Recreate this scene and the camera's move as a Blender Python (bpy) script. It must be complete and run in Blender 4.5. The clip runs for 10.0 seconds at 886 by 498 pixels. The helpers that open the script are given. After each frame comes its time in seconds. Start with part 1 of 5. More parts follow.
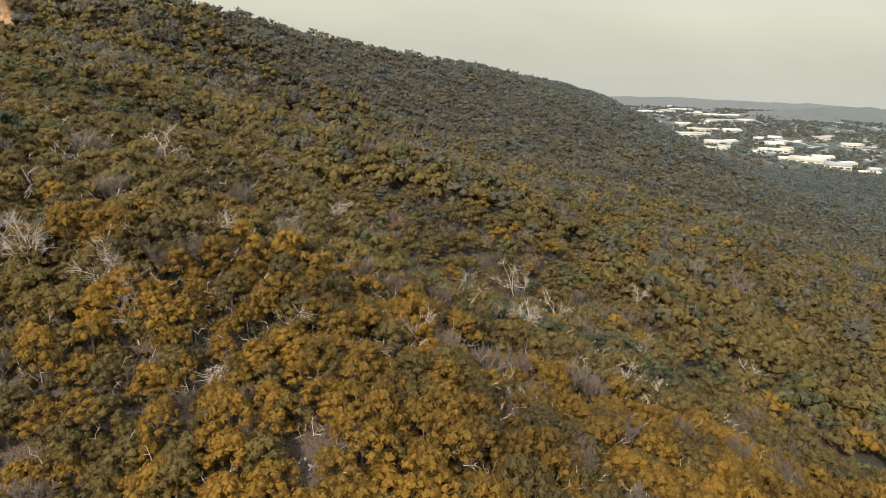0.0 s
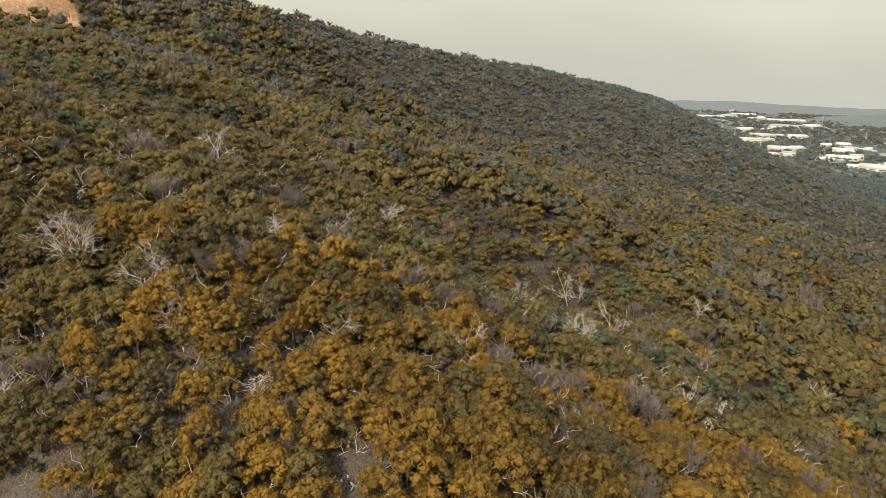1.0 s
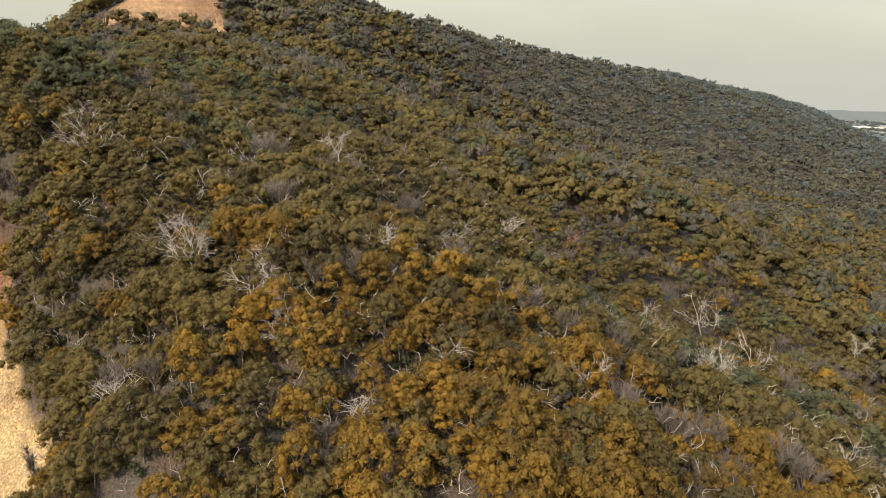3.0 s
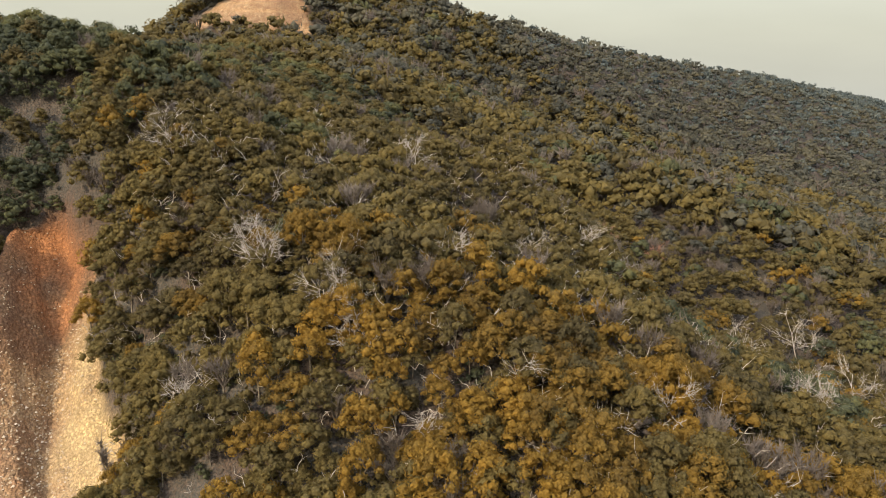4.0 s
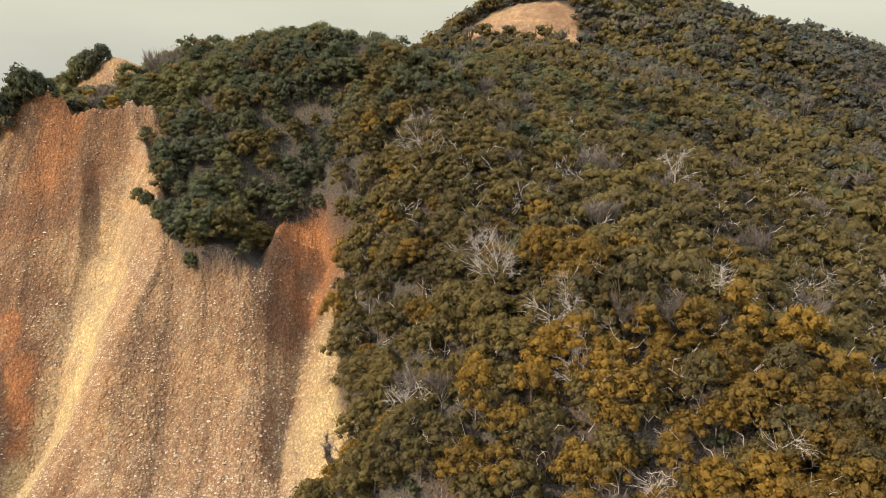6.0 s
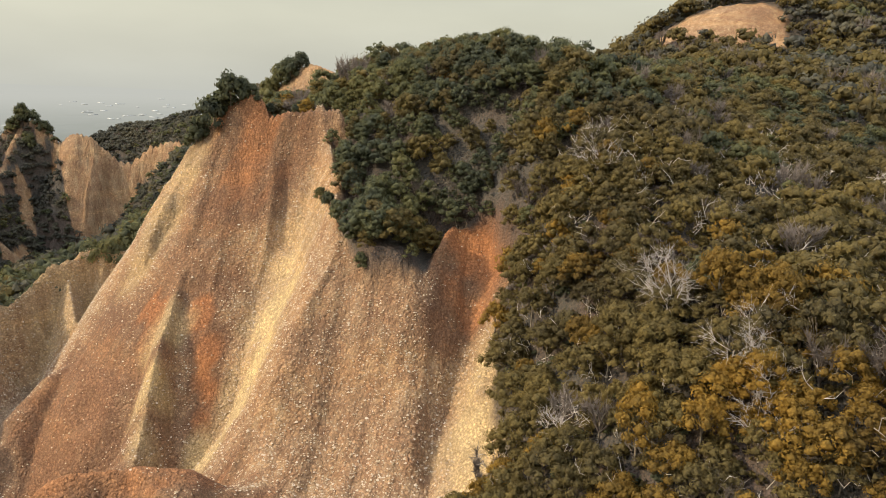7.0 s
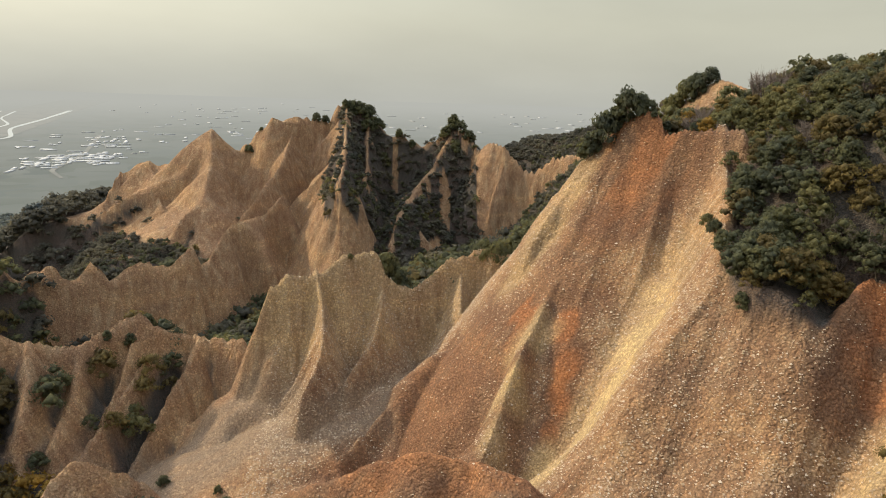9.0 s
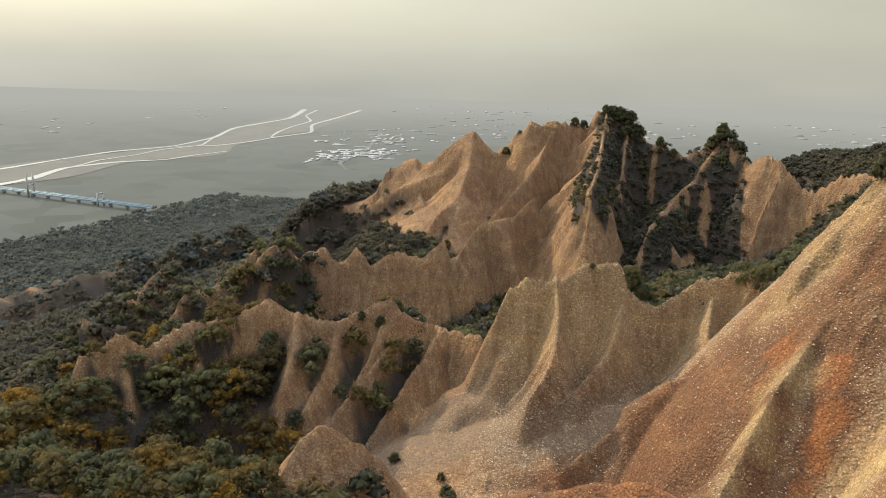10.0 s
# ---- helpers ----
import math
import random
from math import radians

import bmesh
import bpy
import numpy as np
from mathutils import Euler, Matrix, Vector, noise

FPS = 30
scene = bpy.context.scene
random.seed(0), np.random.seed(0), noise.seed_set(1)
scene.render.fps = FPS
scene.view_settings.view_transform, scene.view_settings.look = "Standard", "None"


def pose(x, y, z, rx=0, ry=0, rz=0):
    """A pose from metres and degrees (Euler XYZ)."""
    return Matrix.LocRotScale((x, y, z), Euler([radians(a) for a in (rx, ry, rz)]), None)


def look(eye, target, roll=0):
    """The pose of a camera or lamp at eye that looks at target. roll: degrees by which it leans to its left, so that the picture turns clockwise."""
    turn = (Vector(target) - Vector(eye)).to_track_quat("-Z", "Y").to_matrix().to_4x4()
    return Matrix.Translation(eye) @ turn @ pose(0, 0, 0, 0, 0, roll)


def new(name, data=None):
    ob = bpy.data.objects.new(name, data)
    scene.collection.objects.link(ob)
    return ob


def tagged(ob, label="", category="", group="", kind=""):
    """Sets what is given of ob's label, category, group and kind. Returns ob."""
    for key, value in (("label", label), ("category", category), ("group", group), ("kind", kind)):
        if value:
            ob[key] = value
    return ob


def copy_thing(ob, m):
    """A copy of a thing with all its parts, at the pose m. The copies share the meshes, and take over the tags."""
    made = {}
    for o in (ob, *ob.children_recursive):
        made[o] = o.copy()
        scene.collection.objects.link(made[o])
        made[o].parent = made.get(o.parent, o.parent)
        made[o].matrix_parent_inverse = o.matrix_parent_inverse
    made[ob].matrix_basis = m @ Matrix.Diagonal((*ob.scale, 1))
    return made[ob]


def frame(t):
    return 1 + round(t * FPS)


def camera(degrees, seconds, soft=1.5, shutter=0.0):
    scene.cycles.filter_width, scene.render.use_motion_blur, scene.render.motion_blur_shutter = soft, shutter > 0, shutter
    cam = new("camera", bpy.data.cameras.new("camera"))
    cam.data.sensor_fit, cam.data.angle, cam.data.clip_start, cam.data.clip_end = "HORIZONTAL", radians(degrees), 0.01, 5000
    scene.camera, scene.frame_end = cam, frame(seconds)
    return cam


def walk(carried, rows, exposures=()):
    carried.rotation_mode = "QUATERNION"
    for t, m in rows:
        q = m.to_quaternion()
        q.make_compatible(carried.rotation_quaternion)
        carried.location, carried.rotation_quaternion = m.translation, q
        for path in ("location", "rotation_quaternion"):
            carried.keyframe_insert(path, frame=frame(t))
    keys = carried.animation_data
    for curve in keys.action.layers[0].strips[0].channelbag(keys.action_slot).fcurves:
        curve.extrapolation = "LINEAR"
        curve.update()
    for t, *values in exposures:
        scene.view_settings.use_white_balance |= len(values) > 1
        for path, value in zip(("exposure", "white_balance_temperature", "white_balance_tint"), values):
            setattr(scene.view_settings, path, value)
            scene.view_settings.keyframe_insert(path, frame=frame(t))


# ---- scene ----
cam = camera(65.2, 10.0, soft=0.9)
# seconds; eye in metres; heading to the left of +y, pitch and roll in degrees
PATH = [
    (0, -0.00, -0.00, 250.00, 0.00, -14.90, 1.88),
    (0.5, -0.21, 3.12, 249.89, 0.81, -14.83, 1.86),
    (1, -0.47, 6.12, 249.78, 4.39, -14.83, 2.04),
    (1.5, -0.78, 9.01, 249.65, 6.76, -14.80, 2.14),
    (2, -1.14, 11.77, 249.52, 9.39, -14.79, 2.20),
    (2.5, -1.54, 14.42, 249.38, 11.93, -14.78, 2.26),
    (4, -3.16, 21.99, 248.95, 21.21, -14.86, 2.31),
    (4.5, -3.86, 24.49, 248.82, 25.34, -14.87, 2.28),
    (5, -4.65, 26.97, 248.70, 30.46, -14.87, 2.25),
    (6.5, -7.51, 33.90, 248.40, 49.57, -14.94, 2.14),
    (7, -8.64, 35.94, 248.31, 57.38, -14.92, 2.09),
    (7.5, -9.88, 37.82, 248.22, 64.76, -14.84, 2.03),
    (8, -11.25, 39.51, 248.13, 71.66, -14.69, 1.89),
    (8.5, -12.74, 41.00, 248.03, 80.77, -14.64, 1.83),
    (9, -14.37, 42.29, 247.91, 90.14, -14.65, 1.75),
    (9.5, -16.13, 43.37, 247.79, 100.37, -14.74, 1.69),
    (10, -18.04, 44.25, 247.65, 111.35, -14.89, 1.77),
]
walk(cam, [(t, pose(x, y, z, 90 + pitch, 0, yaw) @ pose(0, 0, 0, 0, 0, roll)) for t, x, y, z, yaw, pitch, roll in PATH], exposures=[(0, 0.50), (5, 0.55), (7, 0.45), (8.5, 0.29), (10, 0.16)])

# ---- light ----
SUN_AZIMUTH, SUN_HEIGHT = 201.0, 33.0  # degrees clockwise from +y, and above the horizon
world = bpy.data.worlds.new("hazy_sky")
scene.world = world
world.use_nodes = True
wn, wl = world.node_tree.nodes, world.node_tree.links
wn.clear()
sky = wn.new("ShaderNodeTexSky")
sky.sky_type, sky.sun_disc = "NISHITA", False
sky.sun_elevation, sky.sun_rotation = radians(SUN_HEIGHT), radians(SUN_AZIMUTH)
sky.air_density, sky.dust_density, sky.ozone_density = 1.0, 6.0, 1.0
sky_light = wn.new("ShaderNodeBackground")
sky_light.inputs["Strength"].default_value = 0.022
wl.new(sky.outputs["Color"], sky_light.inputs["Color"])
where = wn.new("ShaderNodeTexCoord")
split = wn.new("ShaderNodeSeparateXYZ")
wl.new(where.outputs["Generated"], split.inputs[0])
height = wn.new("ShaderNodeValToRGB")
height.color_ramp.elements[0].position, height.color_ramp.elements[0].color = 0.30, (0.30, 0.31, 0.28, 1)
height.color_ramp.elements[1].position, height.color_ramp.elements[1].color = 1.0, (1.25, 1.39, 1.70, 1)
for place, tone in ((0.475, (0.395, 0.397, 0.358)), (0.50, (0.425, 0.42, 0.356)), (0.53, (0.457, 0.45, 0.364)), (0.57, (0.467, 0.461, 0.370)), (0.66, (0.477, 0.470, 0.380))):
    height.color_ramp.elements.new(place).color = (*tone, 1)
half = wn.new("ShaderNodeMath")
half.operation, half.inputs[1].default_value, half.inputs[2].default_value = "MULTIPLY_ADD", 0.5, 0.5
wl.new(split.outputs["Z"], half.inputs[0])
wl.new(half.outputs[0], height.inputs[0])
cloud = wn.new("ShaderNodeTexNoise")
cloud.inputs["Scale"].default_value, cloud.inputs["Detail"].default_value = 2.2, 5.0
stretch = wn.new("ShaderNodeMapping")
stretch.inputs["Scale"].default_value = (1, 1, 3.5)
wl.new(where.outputs["Generated"], stretch.inputs[0])
wl.new(stretch.outputs[0], cloud.inputs["Vector"])
veil = wn.new("ShaderNodeMapRange")
veil.inputs["From Min"].default_value, veil.inputs["From Max"].default_value = 0.3, 0.7
veil.inputs["To Min"].default_value, veil.inputs["To Max"].default_value = 0.93, 1.10
wl.new(cloud.outputs["Fac"], veil.inputs["Value"])
haze = wn.new("ShaderNodeBackground")
wl.new(height.outputs["Color"], haze.inputs["Color"])
toward = wn.new("ShaderNodeVectorMath")
toward.operation = "DOT_PRODUCT"
wl.new(where.outputs["Generated"], toward.inputs[0])
toward.inputs[1].default_value = (math.sin(radians(SUN_AZIMUTH)) * math.cos(radians(SUN_HEIGHT)), math.cos(radians(SUN_AZIMUTH)) * math.cos(radians(SUN_HEIGHT)), math.sin(radians(SUN_HEIGHT)))
glow = wn.new("ShaderNodeMapRange")
glow.interpolation_type = "SMOOTHSTEP"
glow.inputs["From Min"].default_value, glow.inputs["From Max"].default_value = 0.15, 1.0
glow.inputs["To Min"].default_value, glow.inputs["To Max"].default_value = 0.0, 0.85
wl.new(toward.outputs["Value"], glow.inputs["Value"])
aloft = wn.new("ShaderNodeMapRange")
aloft.inputs["From Min"].default_value, aloft.inputs["From Max"].default_value = -0.07, 0.16
wl.new(split.outputs["Z"], aloft.inputs["Value"])
lit = wn.new("ShaderNodeMath")
lit.operation, lit.inputs[2].default_value = "MULTIPLY_ADD", 1.0
wl.new(glow.outputs[0], lit.inputs[0])
wl.new(aloft.outputs[0], lit.inputs[1])
bright = wn.new("ShaderNodeMath")
bright.operation = "MULTIPLY"
wl.new(veil.outputs[0], bright.inputs[0])
wl.new(lit.outputs[0], bright.inputs[1])
wl.new(bright.outputs[0], haze.inputs["Strength"])
both = wn.new("ShaderNodeAddShader")
wl.new(sky_light.outputs[0], both.inputs[0])
wl.new(haze.outputs[0], both.inputs[1])
wl.new(both.outputs[0], wn.new("ShaderNodeOutputWorld").inputs["Surface"])

sun = new("sun", bpy.data.lights.new("sun", "SUN"))
sun.data.energy, sun.data.angle, sun.data.color = 3.9, radians(3), (1.0, 0.85, 0.62)
a, e = radians(SUN_AZIMUTH), radians(SUN_HEIGHT)
to_sun = Vector((math.sin(a) * math.cos(e), math.cos(a) * math.cos(e), math.sin(e)))
sun.matrix_world = look(to_sun * 600, (0, 0, 0))


# ---- materials ----
def material(name, rough=0.9):
    """A fresh node material: nodes, links, its Principled shader."""
    m = bpy.data.materials.new(name)
    m.use_nodes = True
    n = m.node_tree.nodes
    n["Principled BSDF"].inputs["Roughness"].default_value = rough
    n["Principled BSDF"].inputs["Specular IOR Level"].default_value = 0.15
    return m, n, m.node_tree.links, n["Principled BSDF"]


def noise_node(n, l, vector, scale, detail=4.0, kind="ShaderNodeTexNoise"):
    t = n.new(kind)
    t.inputs["Scale"].default_value = scale
    if kind == "ShaderNodeTexNoise":
        t.inputs["Detail"].default_value = detail
    if vector is not None:
        l.new(vector, t.inputs["Vector"])
    return t


def ramp(n, l, value, stops):
    r = n.new("ShaderNodeValToRGB")
    e = r.color_ramp.elements
    while len(e) < len(stops):
        e.new(0.5)
    for el, (p, c) in zip(e, stops):
        el.position, el.color = p, (*c, 1)
    l.new(value, r.inputs[0])
    return r


def mix(n, l, fac, a, b, mode="MIX"):
    m = n.new("ShaderNodeMix")
    m.data_type, m.blend_type = "RGBA", mode
    for key, v in ((0, fac), (6, a), (7, b)):
        if hasattr(v, "links"):
            l.new(v, m.inputs[key])
        else:
            m.inputs[key].default_value = v if key == 0 else (*v, 1)
    return m.outputs[2]


def bump(n, l, height_socket, strength, distance, shader, before=None):
    b = n.new("ShaderNodeBump")
    b.inputs["Strength"].default_value, b.inputs["Distance"].default_value = strength, distance
    l.new(height_socket, b.inputs["Height"])
    if before is not None:
        l.new(before, b.inputs["Normal"])
    l.new(b.outputs[0], shader.inputs["Normal"])
    return b.outputs[0]


def foliage(name, tones, rough=0.75):
    """Leaves: tones vary by tree, by tuft and by sprig."""
    m, n, l, s = material(name, rough)
    geo = n.new("ShaderNodeNewGeometry")
    big = noise_node(n, l, geo.outputs["Position"], 0.045, 3)
    small = noise_node(n, l, geo.outputs["Position"], 0.33, 2)
    add = n.new("ShaderNodeMath")
    add.operation = "MULTIPLY_ADD"
    l.new(small.outputs["Fac"], add.inputs[0])
    add.inputs[1].default_value = 0.55
    l.new(big.outputs["Fac"], add.inputs[2])
    add2 = n.new("ShaderNodeMath")
    add2.operation = "MULTIPLY_ADD"
    l.new(geo.outputs["Random Per Island"], add2.inputs[0])
    add2.inputs[1].default_value = 0.11
    l.new(add.outputs[0], add2.inputs[2])
    col = ramp(n, l, add2.outputs[0], [(0.60 + 0.14 * k, c) for k, c in enumerate(tones)])
    grain = noise_node(n, l, geo.outputs["Position"], 3.2, 3)
    speck = ramp(n, l, grain.outputs["Fac"], [(0.36, (0.78, 0.78, 0.81)), (0.5, (1.0, 1.0, 1.0)), (0.66, (1.22, 1.21, 1.16))])
    l.new(mix(n, l, 1.0, col.outputs["Color"], speck.outputs["Color"], "MULTIPLY"), s.inputs["Base Color"])
    bump(n, l, grain.outputs["Fac"], 0.8, 0.35, s)
    thin = n.new("ShaderNodeBsdfTranslucent")
    l.new(s.inputs["Base Color"].links[0].from_socket, thin.inputs["Color"])
    blend = n.new("ShaderNodeMixShader")
    blend.inputs[0].default_value = 0.48
    l.new(s.outputs[0], blend.inputs[1])
    l.new(thin.outputs[0], blend.inputs[2])
    l.new(blend.outputs[0], n["Material Output"].inputs["Surface"])
    return m


LEAF = foliage("mustard_olive_leaves", [(0.116, 0.0755, 0.0235), (0.171, 0.107, 0.0255), (0.221, 0.134, 0.027), (0.278, 0.162, 0.029)])
LEAF_OLIVE = foliage("olive_green_leaves", [(0.080, 0.064, 0.031), (0.110, 0.085, 0.035), (0.140, 0.106, 0.038), (0.172, 0.126, 0.041)])
LEAF_DARK = foliage("deep_green_leaves", [(0.058, 0.064, 0.043), (0.082, 0.087, 0.049), (0.110, 0.110, 0.051), (0.150, 0.135, 0.052)])
LEAF_DRY = foliage("grey_brown_twigs", [(0.125, 0.098, 0.078), (0.160, 0.128, 0.103), (0.195, 0.158, 0.128), (0.235, 0.192, 0.158)])
# Distance haze is tinted into the base colour of these two.
LEAF_FAR = foliage("distant_hazed_leaves", [(0.066, 0.065, 0.053), (0.088, 0.084, 0.063), (0.112, 0.103, 0.071), (0.140, 0.122, 0.075)])
LEAF_HAZE = foliage("haze_blue_leaves", [(0.072, 0.088, 0.086), (0.090, 0.105, 0.099), (0.112, 0.124, 0.110), (0.138, 0.144, 0.116)])


def bark_material(name, dark, light):
    m, n, l, s = material(name)
    geo = n.new("ShaderNodeNewGeometry")
    t = noise_node(n, l, geo.outputs["Position"], 2.5, 5)
    l.new(ramp(n, l, t.outputs["Fac"], [(0.3, dark), (0.7, light)]).outputs["Color"], s.inputs["Base Color"])
    bump(n, l, t.outputs["Fac"], 0.4, 0.05, s)
    return m


BARK = bark_material("grey_brown_bark", (0.09, 0.07, 0.05), (0.22, 0.18, 0.13))
DEADWOOD = bark_material("bleached_wood", (0.27, 0.22, 0.17), (0.46, 0.40, 0.33))

BLEACHED_WOOD = bark_material("weathered_pale_wood", (0.29, 0.24, 0.195), (0.49, 0.43, 0.37))
RED_TWIG = bark_material("rust_red_twigs", (0.20, 0.105, 0.07), (0.34, 0.19, 0.13))


def ground_material():
    """Conglomerate where the slope is bare, leaf litter under the woods, pale rubble on the fan."""
    m, n, l, s = material("conglomerate_and_litter", 0.95)
    geo = n.new("ShaderNodeNewGeometry")
    pos = geo.outputs["Position"]
    flat = n.new("ShaderNodeMapping")
    flat.inputs["Scale"].default_value = (1, 1, 0.14)
    l.new(pos, flat.inputs[0])
    beds = n.new("ShaderNodeMapping")
    beds.inputs["Scale"].default_value = (0.25, 0.25, 1.6)
    l.new(pos, beds.inputs[0])
    streak = noise_node(n, l, flat.outputs[0], 0.42, 7)
    fine = noise_node(n, l, flat.outputs[0], 1.6, 4)
    patch = noise_node(n, l, pos, 0.06, 5)
    bed = noise_node(n, l, beds.outputs[0], 0.10, 3)
    grit = noise_node(n, l, pos, 2.6, 6)
    body = ramp(n, l, streak.outputs["Fac"], [(0.30, (0.222, 0.128, 0.068)), (0.50, (0.275, 0.172, 0.093)), (0.72, (0.345, 0.242, 0.138))]).outputs["Color"]
    red = ramp(n, l, patch.outputs["Fac"], [(0.42, (0, 0, 0)), (0.72, (0.5, 0.5, 0.5))])
    body = mix(n, l, red.outputs["Color"], body, (0.235, 0.140, 0.082))
    # Rusty soil colour, darkened further to stand in for shade on some slopes.
    iron_shade = n.new("ShaderNodeAttribute")
    iron_shade.attribute_name = "iron_shade"
    stain = ramp(n, l, iron_shade.outputs["Fac"], [(0.55, (0.138, 0.073, 0.040)), (0.92, (0.255, 0.106, 0.042))])
    depth = ramp(n, l, iron_shade.outputs["Fac"], [(0.0, (0, 0, 0)), (0.5, (0.80, 0.80, 0.80)), (1.0, (0.92, 0.92, 0.92))])
    body = mix(n, l, depth.outputs["Color"], body, stain.outputs["Color"])
    # Pale soil colour that also carries the brightness of sunlit flanks.
    pale = n.new("ShaderNodeAttribute")
    pale.attribute_name = "sunlit_sand"
    body = mix(n, l, pale.outputs["Fac"], body, (0.405, 0.300, 0.150))
    band = ramp(n, l, bed.outputs["Fac"], [(0.45, (0.90, 0.90, 0.92)), (0.62, (1.08, 1.06, 1.0))])
    body = mix(n, l, 1.0, body, band.outputs["Color"], "MULTIPLY")
    rill = ramp(n, l, fine.outputs["Fac"], [(0.35, (0.90, 0.89, 0.88)), (0.6, (1.04, 1.04, 1.04))])
    body = mix(n, l, 1.0, body, rill.outputs["Color"], "MULTIPLY")
    fan = n.new("ShaderNodeAttribute")
    fan.attribute_name = "rubble"
    body = mix(n, l, fan.outputs["Fac"], body, (0.195, 0.142, 0.093))
    cobble = noise_node(n, l, pos, 1.7, kind="ShaderNodeTexVoronoi")
    pebble = noise_node(n, l, pos, 3.6, kind="ShaderNodeTexVoronoi")
    chance = n.new("ShaderNodeSeparateColor")
    l.new(cobble.outputs["Color"], chance.inputs[0])
    stone = ramp(n, l, chance.outputs[0], [(0.0, (0.92, 0.91, 0.90)), (0.6, (1.0, 1.0, 1.0)), (0.82, (1.14, 1.13, 1.10)), (0.97, (1.40, 1.38, 1.32))])
    body = mix(n, l, 0.9, body, stone.outputs["Color"], "MULTIPLY")
    joint = ramp(n, l, cobble.outputs["Distance"], [(0.30, (1, 1, 1)), (0.62, (0.62, 0.58, 0.54))])
    body = mix(n, l, 0.45, body, joint.outputs["Color"], "MULTIPLY")
    tiny = n.new("ShaderNodeSeparateColor")
    l.new(pebble.outputs["Color"], tiny.inputs[0])
    gravel = ramp(n, l, tiny.outputs[0], [(0.0, (0.78, 0.76, 0.74)), (0.5, (1.0, 1.0, 1.0)), (0.8, (1.16, 1.15, 1.12)), (1.0, (1.42, 1.42, 1.38))])
    body = mix(n, l, 0.85, body, gravel.outputs["Color"], "MULTIPLY")
    litter = ramp(n, l, grit.outputs["Fac"], [(0.35, (0.046, 0.044, 0.037)), (0.55, (0.074, 0.062, 0.048)), (0.75, (0.120, 0.086, 0.062))])
    earth = ramp(n, l, patch.outputs["Fac"], [(0.44, (0, 0, 0)), (0.60, (0.32, 0.32, 0.32))])
    rusty = ramp(n, l, grit.outputs["Fac"], [(0.35, (0.055, 0.030, 0.021)), (0.7, (0.150, 0.078, 0.052))])
    floor_tone = mix(n, l, earth.outputs["Color"], litter.outputs["Color"], rusty.outputs["Color"])
    wood = n.new("ShaderNodeAttribute")
    wood.attribute_name = "wooded"
    l.new(mix(n, l, wood.outputs["Fac"], body, floor_tone), s.inputs["Base Color"])
    clod = noise_node(n, l, flat.outputs[0], 0.95, 6)
    crumble = bump(n, l, clod.outputs["Fac"], 0.8, 0.85, s)
    first = bump(n, l, cobble.outputs["Distance"], 0.85, -0.30, s, crumble)
    second = bump(n, l, pebble.outputs["Distance"], 0.8, -0.16, s, first)
    bump(n, l, streak.outputs["Fac"], 0.5, 0.30, s, second)
    return m


GROUND = ground_material()


# ---- helpers for shapes ----
def mesh_from(name, verts, faces, mat, corners=3):
    """A mesh from arrays of vertices and of faces with the same number of corners."""
    me = bpy.data.meshes.new(name)
    verts, faces = np.asarray(verts, np.float32), np.asarray(faces, np.int32)
    me.vertices.add(len(verts))
    me.vertices.foreach_set("co", verts.ravel())
    me.loops.add(faces.size)
    me.loops.foreach_set("vertex_index", faces.ravel())
    me.polygons.add(len(faces))
    me.polygons.foreach_set("loop_start", np.arange(0, faces.size, corners, dtype=np.int32))
    me.update(calc_edges=True)
    me.materials.append(mat)
    return me


def part(name, me, parent, label=""):
    ob = new(name, me)
    ob.parent = parent
    return tagged(ob, label)


rng = np.random.default_rng(7)
TABLE = rng.random((256, 256))


def value_noise(x, y, seed=0):
    """Smooth noise of about -1 to 1 with cells 1 wide."""
    x, y = np.asarray(x, float) + 17.3 * seed, np.asarray(y, float) + 9.7 * seed
    i, j = np.floor(x).astype(int), np.floor(y).astype(int)
    u, v = x - i, y - j
    u, v = u * u * (3 - 2 * u), v * v * (3 - 2 * v)
    g = lambda p, q: TABLE[p % 256, q % 256]
    return 2 * ((g(i, j) * (1 - u) + g(i + 1, j) * u) * (1 - v) + (g(i, j + 1) * (1 - u) + g(i + 1, j + 1) * u) * v) - 1


# ---- terrain ----
# Spurs, hollows and floors: lines of the land, each a run of (x, y, height).
SPUR_NEAR = [(-153, 138, 237), (-126, 145, 233), (-110, 135, 225), (-85, 124, 213), (-60, 131, 214), (-38, 121, 204), (-3, 115, 194), (8, 121, 186), (48, 144, 171), (90, 165, 150)]
SLOPE_NEAR = [(-80, 97, 186), (-60, 98, 186), (-35, 110, 192), (-20, 115, 196), (-40, 88, 179), (0, 92, 180), (45, 98, 172), (75, 100, 165)]
HOLLOW_NEAR = [(-80, 146, 217), (-40, 173, 203), (-30, 195, 203), (-16, 206, 186), (26, 183, 173), (6, 212, 172), (23, 240, 166), (110, 190, 138)]
SPUR_MID = [(-133, 243, 229), (-120, 246, 227), (-92, 240, 210), (-68, 241, 217), (-37, 276, 188), (46, 276, 173), (94, 261, 152), (160, 260, 128)]
HOLLOW_MID = [(-16, 245, 176), (-69, 265, 189), (3, 323, 197), (120, 330, 148)]
SPUR_FAR = [(-185, 342, 244), (-170, 396, 237), (-143, 404, 228), (-43, 370, 205), (-28, 411, 189), (28, 416, 181), (143, 461, 150), (-74, 466, 195), (260, 480, 120)]
HILL = [(-189, 166, 248), (-211, 151, 245), (-187, 181, 248), (-115, 159, 231), (-110, 171, 227), (-119, 183, 228), (-218, 266, 244), (-212, 294, 250)]
